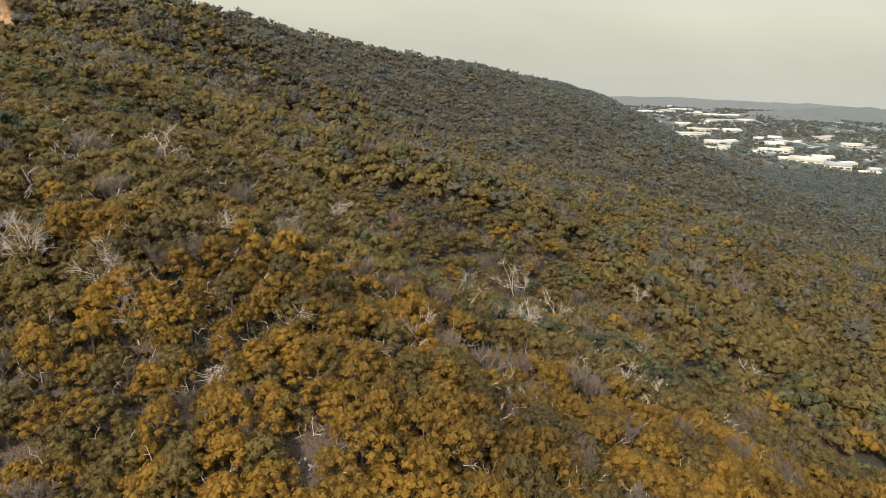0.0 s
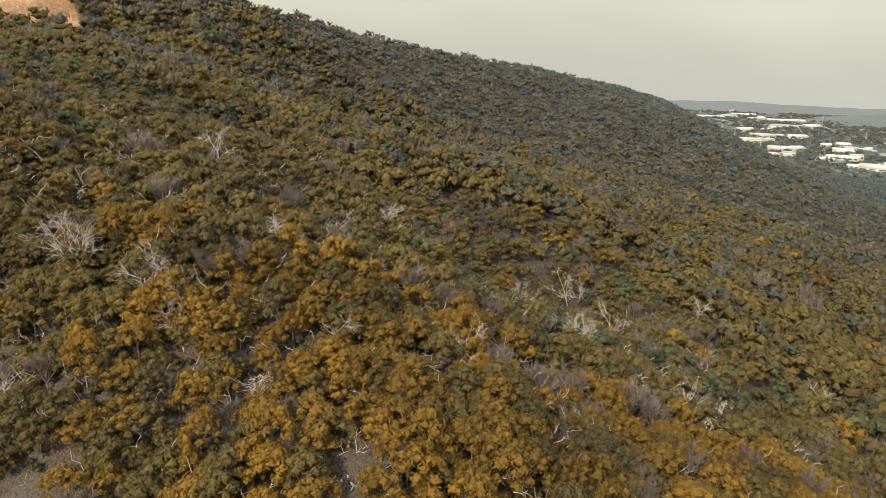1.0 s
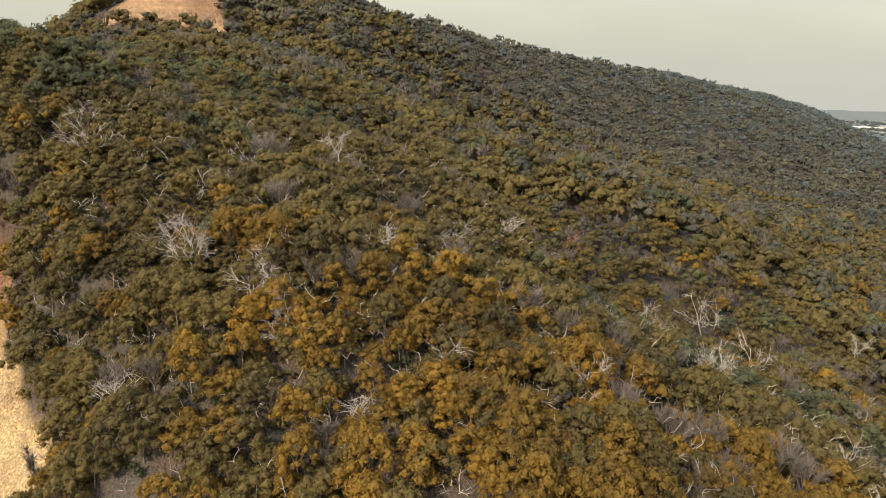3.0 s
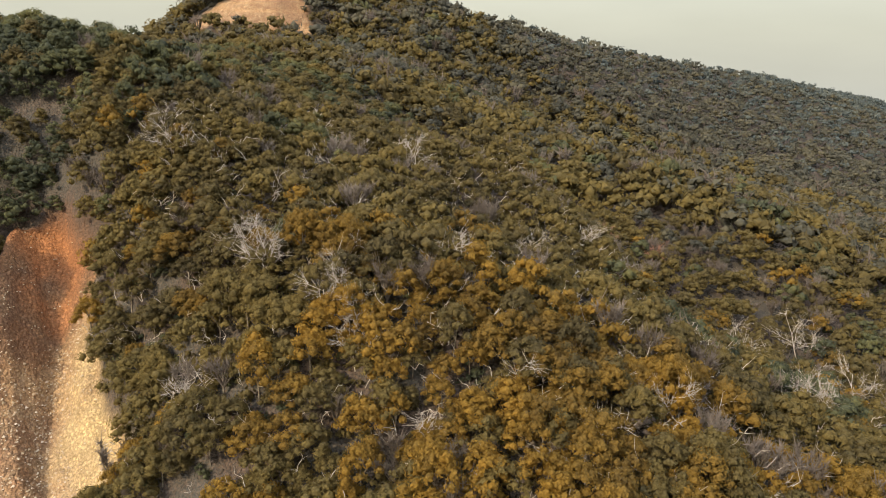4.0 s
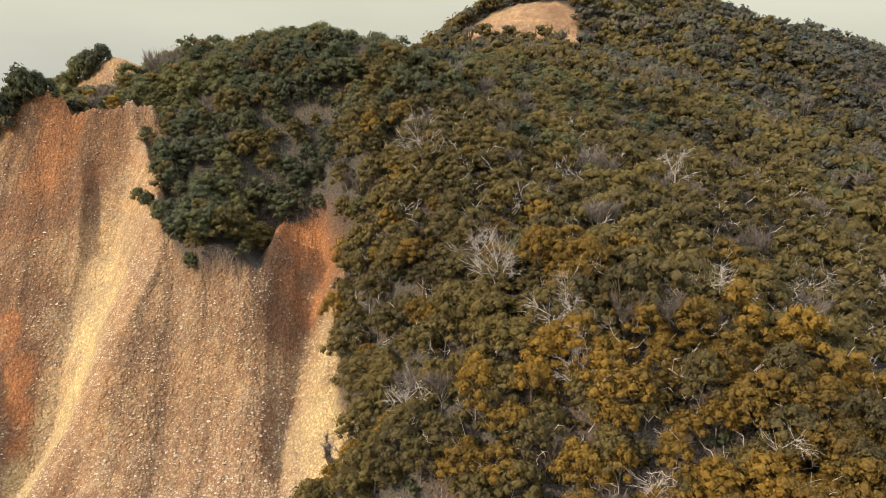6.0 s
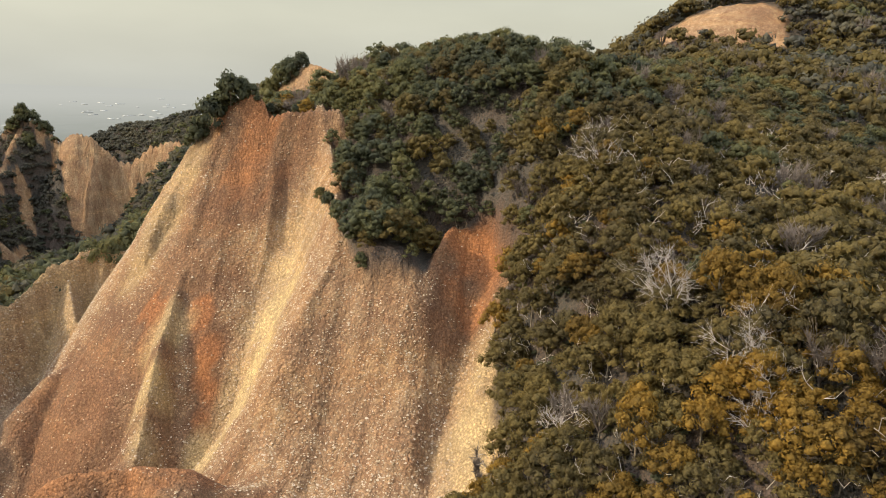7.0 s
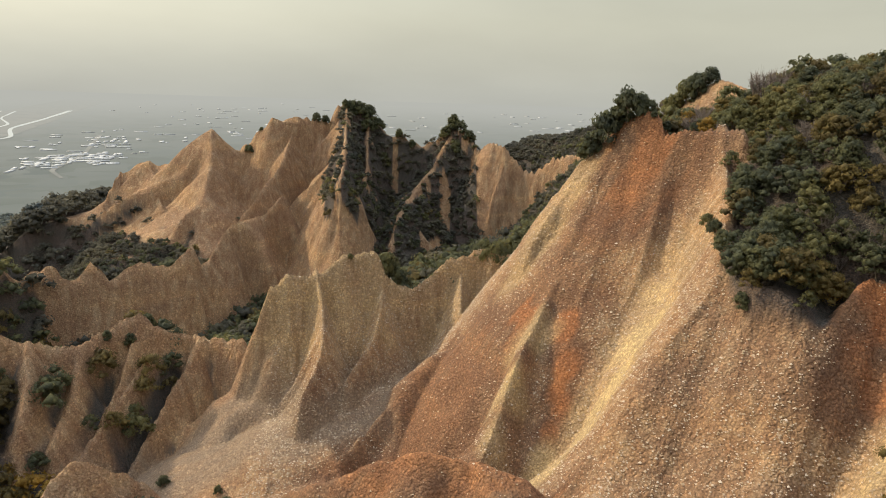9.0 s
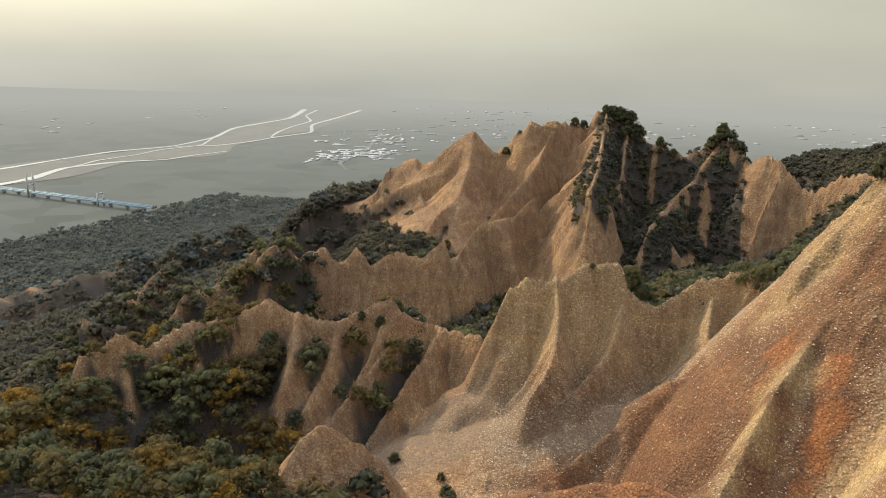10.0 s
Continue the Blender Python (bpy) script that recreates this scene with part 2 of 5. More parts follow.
CREST_FAR = [(-270, 450, 292), (-274, 524, 294), (-230, 525, 291), (-162, 618, 276), (-131, 708, 273), (-61, 818, 261), (49, 949, 245), (186, 1135, 220), (363, 1351, 186), (-233, 695, 290)]
SCAR_LAND = [(-313, 402, 281), (-290, 415, 287), (-262, 420, 286), (-250, 418, 276), (-330, 362, 248), (-303, 369, 258), (-272, 371, 254), (-254, 378, 253), (-236, 390, 255), (-345, 430, 277), (-228, 414, 262), (-365, 400, 255)]
SLOPE_FAR = [(119, 620, 165), (0, 640, 199), (-100, 560, 232), (400, 700, 100), (500, 1100, 110), (300, 900, 165), (700, 1500, 60), (450, 400, 70), (330, 200, 70), (900, 900, 55)]
CLIFF_WOOD = [(-185, 124, 233), (-133, 129, 220), (-145, 114, 206), (-139, 100, 207), (-112, 120, 201), (-82, 110, 196), (-165, 108, 212), (-137, 112, 207), (-153, 101, 208)]
GULLY = [(-147, 133, 216), (-141, 128, 208), (-135, 124, 201), (-129, 121, 193), (-122, 116, 185), (-116, 108, 177), (-110, 100, 172), (-106, 94, 169)]
CLIFF_FACE = [(-129, 106, 198), (-114, 99, 179), (-112, 87, 172), (-120, 79, 168), (-133, 67, 164), (-181, 75, 171), (-171, 71, 164), (-161, 64, 157), (-152, 58, 151), (-201, 91, 216), (-188, 95, 203), (-206, 66, 190), (-95, 80, 160), (-60, 70, 160), (-20, 60, 160)]
BASIN = [(-154, 23, 150), (-152, 44, 140), (-180, 30, 140), (-190, 12, 138), (-228, 5, 138), (-222, -14, 134), (-205, -25, 128), (-198, -38, 124), (-225, 35, 142), (-175, -5, 136), (-175, -50, 122), (-130, -20, 138), (-60, 0, 140), (0, 0, 150)]
BACK = [(-246, 80, 192), (-256, 70, 174), (-249, 132, 233), (-270, 124, 227), (-292, 110, 217), (-430, 79, 203), (-420, 104, 209), (-390, 120, 217), (-334, 121, 224), (-294, 87, 186), (-295, 69, 173), (-304, 104, 199), (-292, 46, 165), (-332, 80, 169), (-262, 30, 160), (-262, 60, 168), (-280, 0, 145), (-300, -35, 135), (-270, -60, 128), (-258, -40, 135), (-372, 72, 160), (-360, 45, 155), (-400, 160, 190), (-250, 200, 235), (-330, 300, 220), (-420, 480, 240)]
VALLEY = [(-139, -123, 147), (-150, -107, 144), (-166, -93, 142), (-174, -74, 138), (-138, -76, 139), (-123, -93, 143), (-147, -60, 136), (-263, -178, 100), (-185, -145, 98), (-160, -75, 112), (-140, -85, 105), (-179, -170, 95), (-235, -202, 90), (-264, -272, 88), (-340, -170, 118), (-335, -110, 130), (-235, -95, 124), (-215, -115, 122), (-544, -206, 118), (-577, -305, 98), (-688, -345, 98), (-720, -326, 106), (-956, -500, 75)]
LOWLAND = [(-644, -428, 70), (-542, -420, 55), (-447, -549, 40), (-592, -585, 30), (-708, -816, 4), (-850, -700, 4), (-430, -150, 125), (-470, -60, 130), (-500, 60, 140), (-600, 300, 130), (-100, -300, 80), (100, -200, 110), (-300, -700, 10), (300, -100, 90)]
LINES = [SPUR_NEAR, SLOPE_NEAR, HOLLOW_NEAR, SPUR_MID, HOLLOW_MID, SPUR_FAR, HILL, CREST_FAR, SCAR_LAND, SLOPE_FAR, CLIFF_WOOD, GULLY, CLIFF_FACE, BASIN, BACK, VALLEY, LOWLAND]
NODES = np.array([q for line in LINES for q in line], float)
SOFT = 9.0


def spread(p, q):
    return np.sqrt((p[:, None, 0] - q[None, :, 0]) ** 2 + (p[:, None, 1] - q[None, :, 1]) ** 2 + SOFT**2)


WEIGHTS = np.linalg.solve(spread(NODES, NODES) - 0.8 * np.eye(len(NODES)), NODES[:, 2] - 120)


def plain_height(x):
    """The plain lies low in the west and a little higher in the east."""
    return 45 * np.clip((x + 300) / 600, 0, 1)


def land(x, y):
    """The smooth land, falling to the plain far out."""
    p = np.stack([x, y], 1)
    out = np.empty(len(p))
    for k in range(0, len(p), 20000):
        out[k:k + 20000] = spread(p[k:k + 20000], NODES) @ WEIGHTS + 120
    west = np.clip((np.hypot(x + 150, y - 100) - 700) / 500, 0, 1)
    east = np.clip((x - 350 + 0.1 * (y - 300)) / 700, 0, 1)
    out = out * (1 - west * (y < 350)) * (1 - east) + 44 * east
    far = np.clip((np.hypot(x, y - 300) - 1500) / 800, 0, 1)
    plain = plain_height(x)
    return np.maximum(out * (1 - far) + plain * far, plain)


# Sharp bare crests of the badlands.
SPIRES = [(-385, -145, 172), (-400, -141, 188), (-401, -125, 193), (-399, -110, 190), (-398, -101, 199), (-399, -88, 213), (-399, -77, 200), (-401, -72, 202), (-404, -56, 218), (-406, -40, 220), (-411, -25, 218), (-412, -20, 227), (-413, -15, 228), (-417, -2, 222), (-417, 7, 211), (-416, 16, 211), (-414, 27, 205), (-412, 36, 210), (-411, 45, 217), (-407, 52, 214), (-400, 59, 205), (-392, 67, 210), (-387, 73, 208), (-381, 82, 198), (-378, 88, 196), (-374, 97, 205), (-366, 108, 208), (-330, 112, 206)]
BUTTRESS = [(-419, -45, 218), (-394, -44, 207), (-374, -45, 196), (-352, -50, 186), (-334, -55, 176), (-319, -57, 164), (-309, -55, 150), (-299, -57, 140)]
BUTTRESS_MID = [(-410, -3, 216), (-386, -1, 198), (-367, 0, 186), (-352, -1, 175), (-337, -1, 163)]
BUTTRESS_TALL = [(-418, -16, 227), (-385, -12, 215), (-345, -7, 203), (-327, -6, 198), (-316, -5, 175), (-306, -4, 150)]
BUTTRESS_EAST = [(-411, 45, 214), (-398, 34, 195), (-370, 24, 183), (-340, 19, 178), (-322, 14, 155)]
BUTTRESS_WEST = [(-399, -88, 213), (-381, -83, 195), (-363, -82, 182), (-346, -89, 172)]
BUTTRESS_FLANK = [(-401, -125, 193), (-385, -115, 179), (-372, -106, 168)]
TEETH = [(-236, -140, 146), (-244, -135, 158), (-252, -127, 171), (-257, -122, 175), (-259, -118, 166), (-270, -110, 171), (-272, -103, 163), (-277, -97, 170), (-279, -91, 163), (-287, -82, 168), (-293, -72, 164), (-300, -66, 173), (-302, -62, 162), (-319, -55, 177), (-334, -44, 178), (-350, -38, 186)]
FRONT = [(-139, -116, 140), (-157, -126, 160), (-167, -119, 166), (-172, -115, 159), (-184, -109, 166), (-192, -100, 164), (-200, -89, 171), (-204, -81, 166), (-214, -70, 162), (-228, -57, 168), (-227, -52, 163), (-235, -43, 157), (-231, -24, 158)]
FRONT_RIB = [(-204, -80, 168), (-193, -74, 160), (-184, -72, 152), (-174, -70, 136), (-166, -67, 120)]
FRONT_RIB_TWO = [(-214, -70, 162), (-198, -66, 151), (-186, -65, 146), (-176, -62, 130), (-170, -58, 120)]
FRONT_RIB_THREE = [(-184, -109, 165), (-176, -98, 152), (-170, -90, 137), (-164, -84, 120)]
FRONT_RIB_FOUR = [(-228, -57, 167), (-210, -57, 150), (-198, -59, 142), (-186, -56, 126)]
FRONT_RIB_FIVE = [(-233, -40, 158), (-218, -42, 147), (-203, -45, 135), (-190, -49, 126)]
FRONT_RIB_SIX = [(-167, -119, 165), (-158, -108, 148), (-152, -100, 132), (-148, -92, 116)]
FRONT_RIB_LONG = [(-232, -38, 158), (-214, -43, 147), (-200, -46, 138), (-187, -48, 130)]
FAN = [(-215, 31, 155), (-203, 15, 152), (-197, 2, 148), (-197, -12, 142), (-193, -26, 136), (-187, -40, 130)]
FRONT_RIB_LOW = [(-222, -51, 157), (-204, -55, 148), (-190, -58, 141), (-180, -58, 137)]
VALLEY_TEETH = [(-229, -159, 143), (-244, -162, 153), (-252, -160, 148), (-266, -153, 156), (-276, -150, 163)]
VALLEY_RIB = [(-245, -227, 126), (-259, -221, 131), (-280, -226, 134), (-303, -228, 138)]
VALLEY_SPUR = [(-327, -390, 90), (-351, -365, 98), (-376, -333, 104), (-401, -305, 112), (-425, -278, 122)]
WALL = [(-215, -19, 158), (-217, -15, 170), (-221, -12, 180), (-223, -8, 183), (-226, 2, 184), (-230, 10, 189), (-233, 20, 190), (-232, 24, 181), (-232, 32, 177), (-239, 44, 186), (-241, 55, 189), (-237, 66, 188), (-225, 71, 199), (-211, 77, 214)]
WALL_RIB = [(-228, 1, 183), (-217, 5, 174), (-207, 7, 167), (-199, 6, 160), (-193, 3, 155)]
SPUR_BROWN = [(-203, 55, 172), (-201, 48, 168), (-199, 40, 164), (-197, 33, 159), (-193, 27, 154), (-189, 22, 149), (-177, 12, 142)]
BROWN_FACE = [(-205, 56, 166), (-197, 43, 156), (-190, 38, 148), (-188, 48, 146), (-183, 32, 142)]
SPUR_RED = [(-129, 59, 173), (-132, 50, 175), (-135, 39, 176), (-138, 31, 171), (-141, 17, 164), (-152, 0, 150)]
CLIFF_TOP = [(-215, 81, 223), (-212, 86, 227), (-208, 92, 231), (-203, 100, 233), (-199, 107, 234), (-195, 113, 235), (-192, 117, 236)]
ARETE_WEST = [(-217, 86, 227), (-213, 80, 218), (-209, 73, 208), (-205, 67, 198), (-202, 63, 189), (-200, 59, 181), (-199, 54, 173)]
ARETE_INNER = [(-203, 86, 215), (-194, 77, 199), (-188, 71, 191), (-182, 67, 186), (-174, 62, 179), (-167, 58, 171), (-162, 55, 164), (-157, 52, 159), (-153, 50, 153)]
ARETE_LOW = [(-198, 110, 226), (-191, 102, 208), (-186, 94, 198), (-185, 88, 193), (-182, 83, 185)]
APRON = [(-174, 87, 185), (-165, 81, 177), (-158, 78, 172), (-153, 72, 166), (-149, 62, 160)]
ARETE_EAST = [(-197, 113, 235), (-189, 112, 227), (-172, 107, 217), (-157, 101, 210), (-152, 99, 206), (-150, 96, 202), (-145, 87, 194), (-143, 83, 188), (-140, 79, 182), (-140, 75, 175), (-137, 69, 166), (-136, 66, 161)]
RIM = [(-126, 128, 203), (-122, 122, 195), (-117, 116, 188), (-112, 111, 183), (-104, 107, 178), (-96, 101, 175), (-88, 87, 164)]
FACE_RIB = [(-137, 109, 204), (-131, 108, 198), (-126, 103, 188), (-116, 99, 178), (-108, 95, 172)]
KNOLL = [(-264, 122, 236), (-256, 127, 243), (-249, 131, 247), (-240, 134, 245), (-234, 138, 243)]
KNOB = [(-138, -52, 140), (-148, -47, 150), (-155, -47, 153), (-160, -45, 155), (-162, -42, 153), (-170, -33, 144)]
WALL_RIB_TWO = [(-235, 22, 182), (-222, 23, 172), (-213, 21, 164), (-203, 15, 157)]
WALL_RIB_THREE = [(-236, 48, 182), (-222, 48, 173), (-210, 48, 164)]
HOLLOW_EAST = [(-203, 109, 229), (-203, 104, 214), (-201, 97, 200), (-197, 88, 186), (-192, 81, 174), (-181, 76, 164), (-169, 69, 157), (-159, 62, 153), (-151, 57, 150)]
HOLLOW_LOW = [(-190, 109, 218), (-177, 103, 205), (-172, 95, 195), (-169, 89, 187), (-165, 85, 181)]
HOLLOW_INNER = [(-206, 72, 198), (-202, 66, 186), (-198, 62, 174), (-191, 58, 162), (-185, 53, 152), (-176, 49, 142)]
WALL_HOLLOW = [(-233, 5, 181), (-228, 11, 168), (-215, 11, 158), (-206, 7, 154)]
WALL_HOLLOW_TWO = [(-238, 30, 172), (-229, 34, 164), (-215, 31, 156)]
FACE_EDGE = [(-139, 122, 207), (-132, 119, 198), (-125, 113, 189), (-118, 106, 179), (-111, 97, 172)]
FACE_DIP = [(-149, 99, 203), (-142, 94, 194), (-136, 90, 185), (-130, 87, 176), (-121, 84, 168)]
raised = lambda line, up: [(x, y, z + up) for x, y, z in line]
# line, steepness at the crest, how far it reaches, steepness below, how far down it stays bare, seed
CRESTS = [(SPIRES, 2.6, 22, 1.1, 50, 11), (BUTTRESS, 2.3, 20, 1.1, 50, 12), (BUTTRESS_MID, 2.6, 12, 1.2, 9, 50), (BUTTRESS_TALL, 2.1, 24, 1.0, 70, 13), (BUTTRESS_EAST, 1.5, 20, 0.9, 50, 14),
          (BUTTRESS_WEST, 1.4, 14, 0.8, 34, 24), (BUTTRESS_FLANK, 1.3, 14, 0.8, 26, 25),
          (TEETH, 2.6, 20, 1.5, 34, 15), (FRONT, 2.6, 13, 1.6, 15, 16), (FRONT_RIB, 2.3, 12, 1.6, 10, 26), (FRONT_RIB_TWO, 2.3, 12, 1.6, 10, 27), (FRONT_RIB_THREE, 2.3, 12, 1.6, 8, 31),
          (FRONT_RIB_FOUR, 2.3, 12, 1.6, 10, 35), (FRONT_RIB_FIVE, 2.3, 12, 1.6, 11, 36), (FRONT_RIB_SIX, 2.3, 12, 1.6, 6, 37), (FRONT_RIB_LONG, 3.0, 9, 1.8, 14, 51), (FAN, 0.36, 16, 0.7, 90, 56), (FRONT_RIB_LOW, 2.4, 9, 1.4, 12, 52),
          (VALLEY_TEETH, 2.4, 12, 1.0, 9, 53), (VALLEY_RIB, 2.2, 9, 0.8, 5, 54), (VALLEY_SPUR, 1.0, 16, 0.7, 1, 55), (WALL, 2.6, 14, 0.9, 90, 17), (raised(WALL_RIB, 2.0), 2.3, 8, 1.5, 90, 28), (raised(WALL_RIB_TWO, 2.0), 2.3, 8, 1.5, 90, 48), (WALL_RIB_THREE, 2.0, 8, 1.2, 90, 49), (SPUR_BROWN, 2.0, 8, 1.6, 90, 29), (SPUR_RED, 1.1, 30, 0.9, 90, 30),
          (CLIFF_TOP, 1.9, 5, 1.5, 90, 32), (raised(ARETE_WEST, 2.2), 2.0, 3, 2.2, 90, 18), (raised(ARETE_EAST, 1.8), 2.0, 3, 2.2, 90, 19), (raised(ARETE_INNER, 1.4), 2.2, 3, 2.4, 90, 38), (raised(ARETE_LOW, 0.8), 2.2, 3, 2.4, 90, 40), 
          (RIM, 2.5, 3, 2.5, 0, 20), (KNOLL, 1.6, 8, 1.1, 14, 39), (KNOB, 1.5, 14, 0.9, 22, 21)]

# Lines between which the bare cliff is drawn tight, like cloth over wires.
FOLDS = [ARETE_WEST, ARETE_EAST, ARETE_INNER, ARETE_LOW, APRON, HOLLOW_EAST, HOLLOW_LOW, HOLLOW_INNER, SPUR_BROWN, BROWN_FACE, SPUR_RED, GULLY, RIM, FACE_RIB, FACE_EDGE, FACE_DIP, CLIFF_TOP]


def along(line, gap):
    line, out = np.array(line, float), []
    for p, q in zip(line[:-1], line[1:]):
        k = max(1, round(math.hypot(*(q - p)[:2]) / gap))
        out += [p + (q - p) * j / k for j in range(k)]
    return out + [line[-1]]


WIRES = np.array([q for line in FOLDS for q in along(line, 3.5)] + [q for q in BASIN if q[0] < -186])
_, keep = np.unique(np.round(WIRES[:, :2] / 2.0), axis=0, return_index=True)
WIRES = WIRES[keep]
tight = lambda p, q: np.sqrt(((p[:, None, :2] - q[None, :, :2]) ** 2).sum(-1) + 0.35**2)
PULLS = np.linalg.solve(tight(WIRES, WIRES) - 0.1 * np.eye(len(WIRES)), WIRES[:, 2] - 175)

# Hollows cut into the bare slopes: line, steepness of their sides.
HOLLOWS = [(WALL_HOLLOW, 1.5), (WALL_HOLLOW_TWO, 1.5)]


def hollow(x, y, line, steep):
    """Height of the sides of a cut that runs down the line."""
    line, best = np.array(line, float), np.full(len(x), 1e3)
    for p, q in zip(line[:-1], line[1:]):
        d = q - p
        t = np.clip(((x - p[0]) * d[0] + (y - p[1]) * d[1]) / (d[0] ** 2 + d[1] ** 2), 0, 1)
        off = np.hypot(x - p[0] - t * d[0], y - p[1] - t * d[1])
        best = np.minimum(best, p[2] + t * d[2] + steep * off * (1 + 0.14 * value_noise(x / 5, y / 5, 71)))
    return best


def crest(x, y, line, steep, reach, below, bare, seed):
    """Height of a sharp ridge with fluted sides, far below the land away from it, and how bare it is."""
    line = np.array(line, float)
    out, nude = np.full(len(x), -1e3), np.zeros(len(x))
    near = (x > line[:, 0].min() - 80) & (x < line[:, 0].max() + 80) & (y > line[:, 1].min() - 80) & (y < line[:, 1].max() + 80)
    if not near.any():
        return out, nude
    x, y = x[near], y[near]
    best, down, run = np.full(len(x), -1e3), np.zeros(len(x)), 0.0
    for p, q in zip(line[:-1], line[1:]):
        d = q - p
        long = math.hypot(d[0], d[1])
        t = np.clip(((x - p[0]) * d[0] + (y - p[1]) * d[1]) / long**2, 0, 1)
        off = np.hypot(x - p[0] - t * d[0], y - p[1] - t * d[1])
        side = np.sign((x - p[0]) * d[1] - (y - p[1]) * d[0])
        s = run + t * long + 0.8 * value_noise(x / 6, y / 6, seed + 7)
        rib = 0.75 * value_noise(s / 8 + 40 * side, off / 70, seed) + 0.32 * value_noise(s / 3.2 + 40 * side, off / 45, seed + 1)
        rib = rib + 0.3 * (1 - 2 * np.abs(value_noise(s / 4.6 - 31 * side, off / 60, seed + 2))) + 0.16 * value_noise(s / 1.5 + 7 * side, off / 25, seed + 4)
        rough = min(1.0, 0.35 + reach / 22) * (1.5 if p[0] < -300 else 1.0)
        bent = off * (1 + 0.36 * rough * rib) + rough * np.clip(off / 7, 0, 1) * (1.5 * value_noise(s / 6.5, off / 50, seed + 9) + 0.7 * value_noise(s / 2.7, off / 30, seed + 10))
        bent = np.maximum(bent + 0.35 * np.clip(off / 3, 0, 1) * value_noise(s / 1.1, off / 9, seed + 8), 0.45 * off)
        fall = steep * np.minimum(bent, reach) + below * np.maximum(bent - reach, 0)
        z = p[2] + t * d[2] + 0.9 * value_noise(s / 3, s * 0, seed + 3) - fall
        down = np.where(z > best, fall, down)
        best = np.maximum(best, z)
        run += long
    out[near] = best
    nude[near] = np.clip((bare + 8 * value_noise(x / 7, y / 7, seed + 5) - down) / 5 + 0.5, 0, 1)
    green = (x < -322) & (y > -16 + 5 * value_noise(x / 9, y / 5, 9)) & (y < 62) & (value_noise(x / 9, y / 4, 10) + 0.5 * value_noise(x / 14, y / 14, 12) > -0.35)
    mouth = (x > -262) & (y < -84 + 8 * value_noise(x / 8, y / 8, 13)) & (value_noise(x / 6, y / 6, 14) > -0.3)
    nude[near] = np.where((green & (down > 2.2)) | (mouth & (down > 5)), 0.0, nude[near])
    return out, nude


# Plan outline of the bare cliff and its basin.
BARE = np.array([(-250, 92), (-236, 97), (-210, 103), (-199, 116), (-190, 114), (-173, 108.5), (-158, 102.5), (-151, 101), (-141, 101), (-136, 108), (-138, 116), (-145, 125.5), (-141, 132), (-132.5, 131.5), (-125, 128), (-121, 122), (-114.5, 117), (-108, 112.5), (-100, 108.5), (-92, 102), (-80, 68), (-60, 40), (-85, 5), (-120, -12), (-148, -30), (-175, -30), (-196, -42), (-232, -28), (-228, -8), (-232, 12), (-234, 22), (-242, 46), (-250, 60), (-257, 76)])
SCAR = np.array([(-322, 372), (-303, 378), (-290, 386), (-268, 389), (-246, 391), (-243, 402), (-252, 416), (-262, 421), (-288, 424), (-308, 414), (-313, 397)])


def inside(x, y, poly):
    """Signed distance to a plan outline, above zero inside."""
    hit, far = np.zeros(len(x), bool), np.full(len(x), 1e9)
    for (ax, ay), (bx, by) in zip(poly, np.roll(poly, -1, 0)):
        dx, dy = bx - ax, by - ay
        t = np.clip(((x - ax) * dx + (y - ay) * dy) / (dx * dx + dy * dy), 0, 1)
        far = np.minimum(far, np.hypot(x - ax - t * dx, y - ay - t * dy))
        cross = (ay > y) != (by > y)
        hit ^= cross & (x < (bx - ax) * (y - ay) / (by - ay + 1e-9) + ax)
    return np.where(hit, far, -far)


# Rust-red stains, some also painting shade on faces and hollows: centre in plan, reach, strength.
IRON_SHADE = [(-188, 42, 24, 0.62), (-176, 30, 26, 0.62), (-168, 46, 16, 0.55), (-198, 55, 9, 0.5), (-150, 20, 28, 0.65), (-138, 42, 26, 0.74), (-130, 54, 18, 0.72), (-179, 73.5, 5, 0.95), (-173, 72.5, 6, 1.0), (-168, 70.5, 5.5, 1.0), (-164, 68, 4, 0.85), (-188, 64, 4.5, 0.95), (-184, 61.5, 4, 0.8), (-180, 60, 8, 0.58), (-192, 67, 14, 0.5), (-178, 62, 14, 0.52), (-197, 79, 11, 0.45), (-168, 60, 11, 0.5), (-186, 74, 12, 0.5), (-138, 129, 12, 1.0), (-132, 120, 7, 0.85), (-127, 112, 5, 0.6), (-208, 100, 17, 0.82), (-202, 94, 14, 0.76), (-196, 84, 8, 0.6), (-130, 93, 26, 0.26), (-145, 84, 18, 0.22), (-118, 98, 14, 0.24), (-262, 415, 20, 0.3), (-215, 85, 8, 0.4)]


# Pale yellow soil, with sunlight on flanks, rim and wall painted in: centre in plan, reach, strength.
SUNLIT_SAND = [(-182, 100, 6, 0.3), (-175, 95, 7, 0.6), (-168, 88, 7, 0.9), (-160, 80, 7, 0.9), (-154, 73, 6, 0.85), (-150, 65, 5, 0.8), (-158, 66.5, 4, 0.8), (-212, 79, 6, 0.5), (-207, 71, 6, 0.45), (-203, 64, 5, 0.4), (-180, 65, 5, 0.6), (-170, 59, 5, 0.65), (-162, 55, 4, 0.65), (-115, 115, 7, 0.7), (-107, 108, 8, 0.75), (-98, 103, 8, 0.7), (-224, 4, 13, 0.42), (-230, 22, 13, 0.4), (-234, 46, 15, 0.36), (-221, -9, 10, 0.42)]


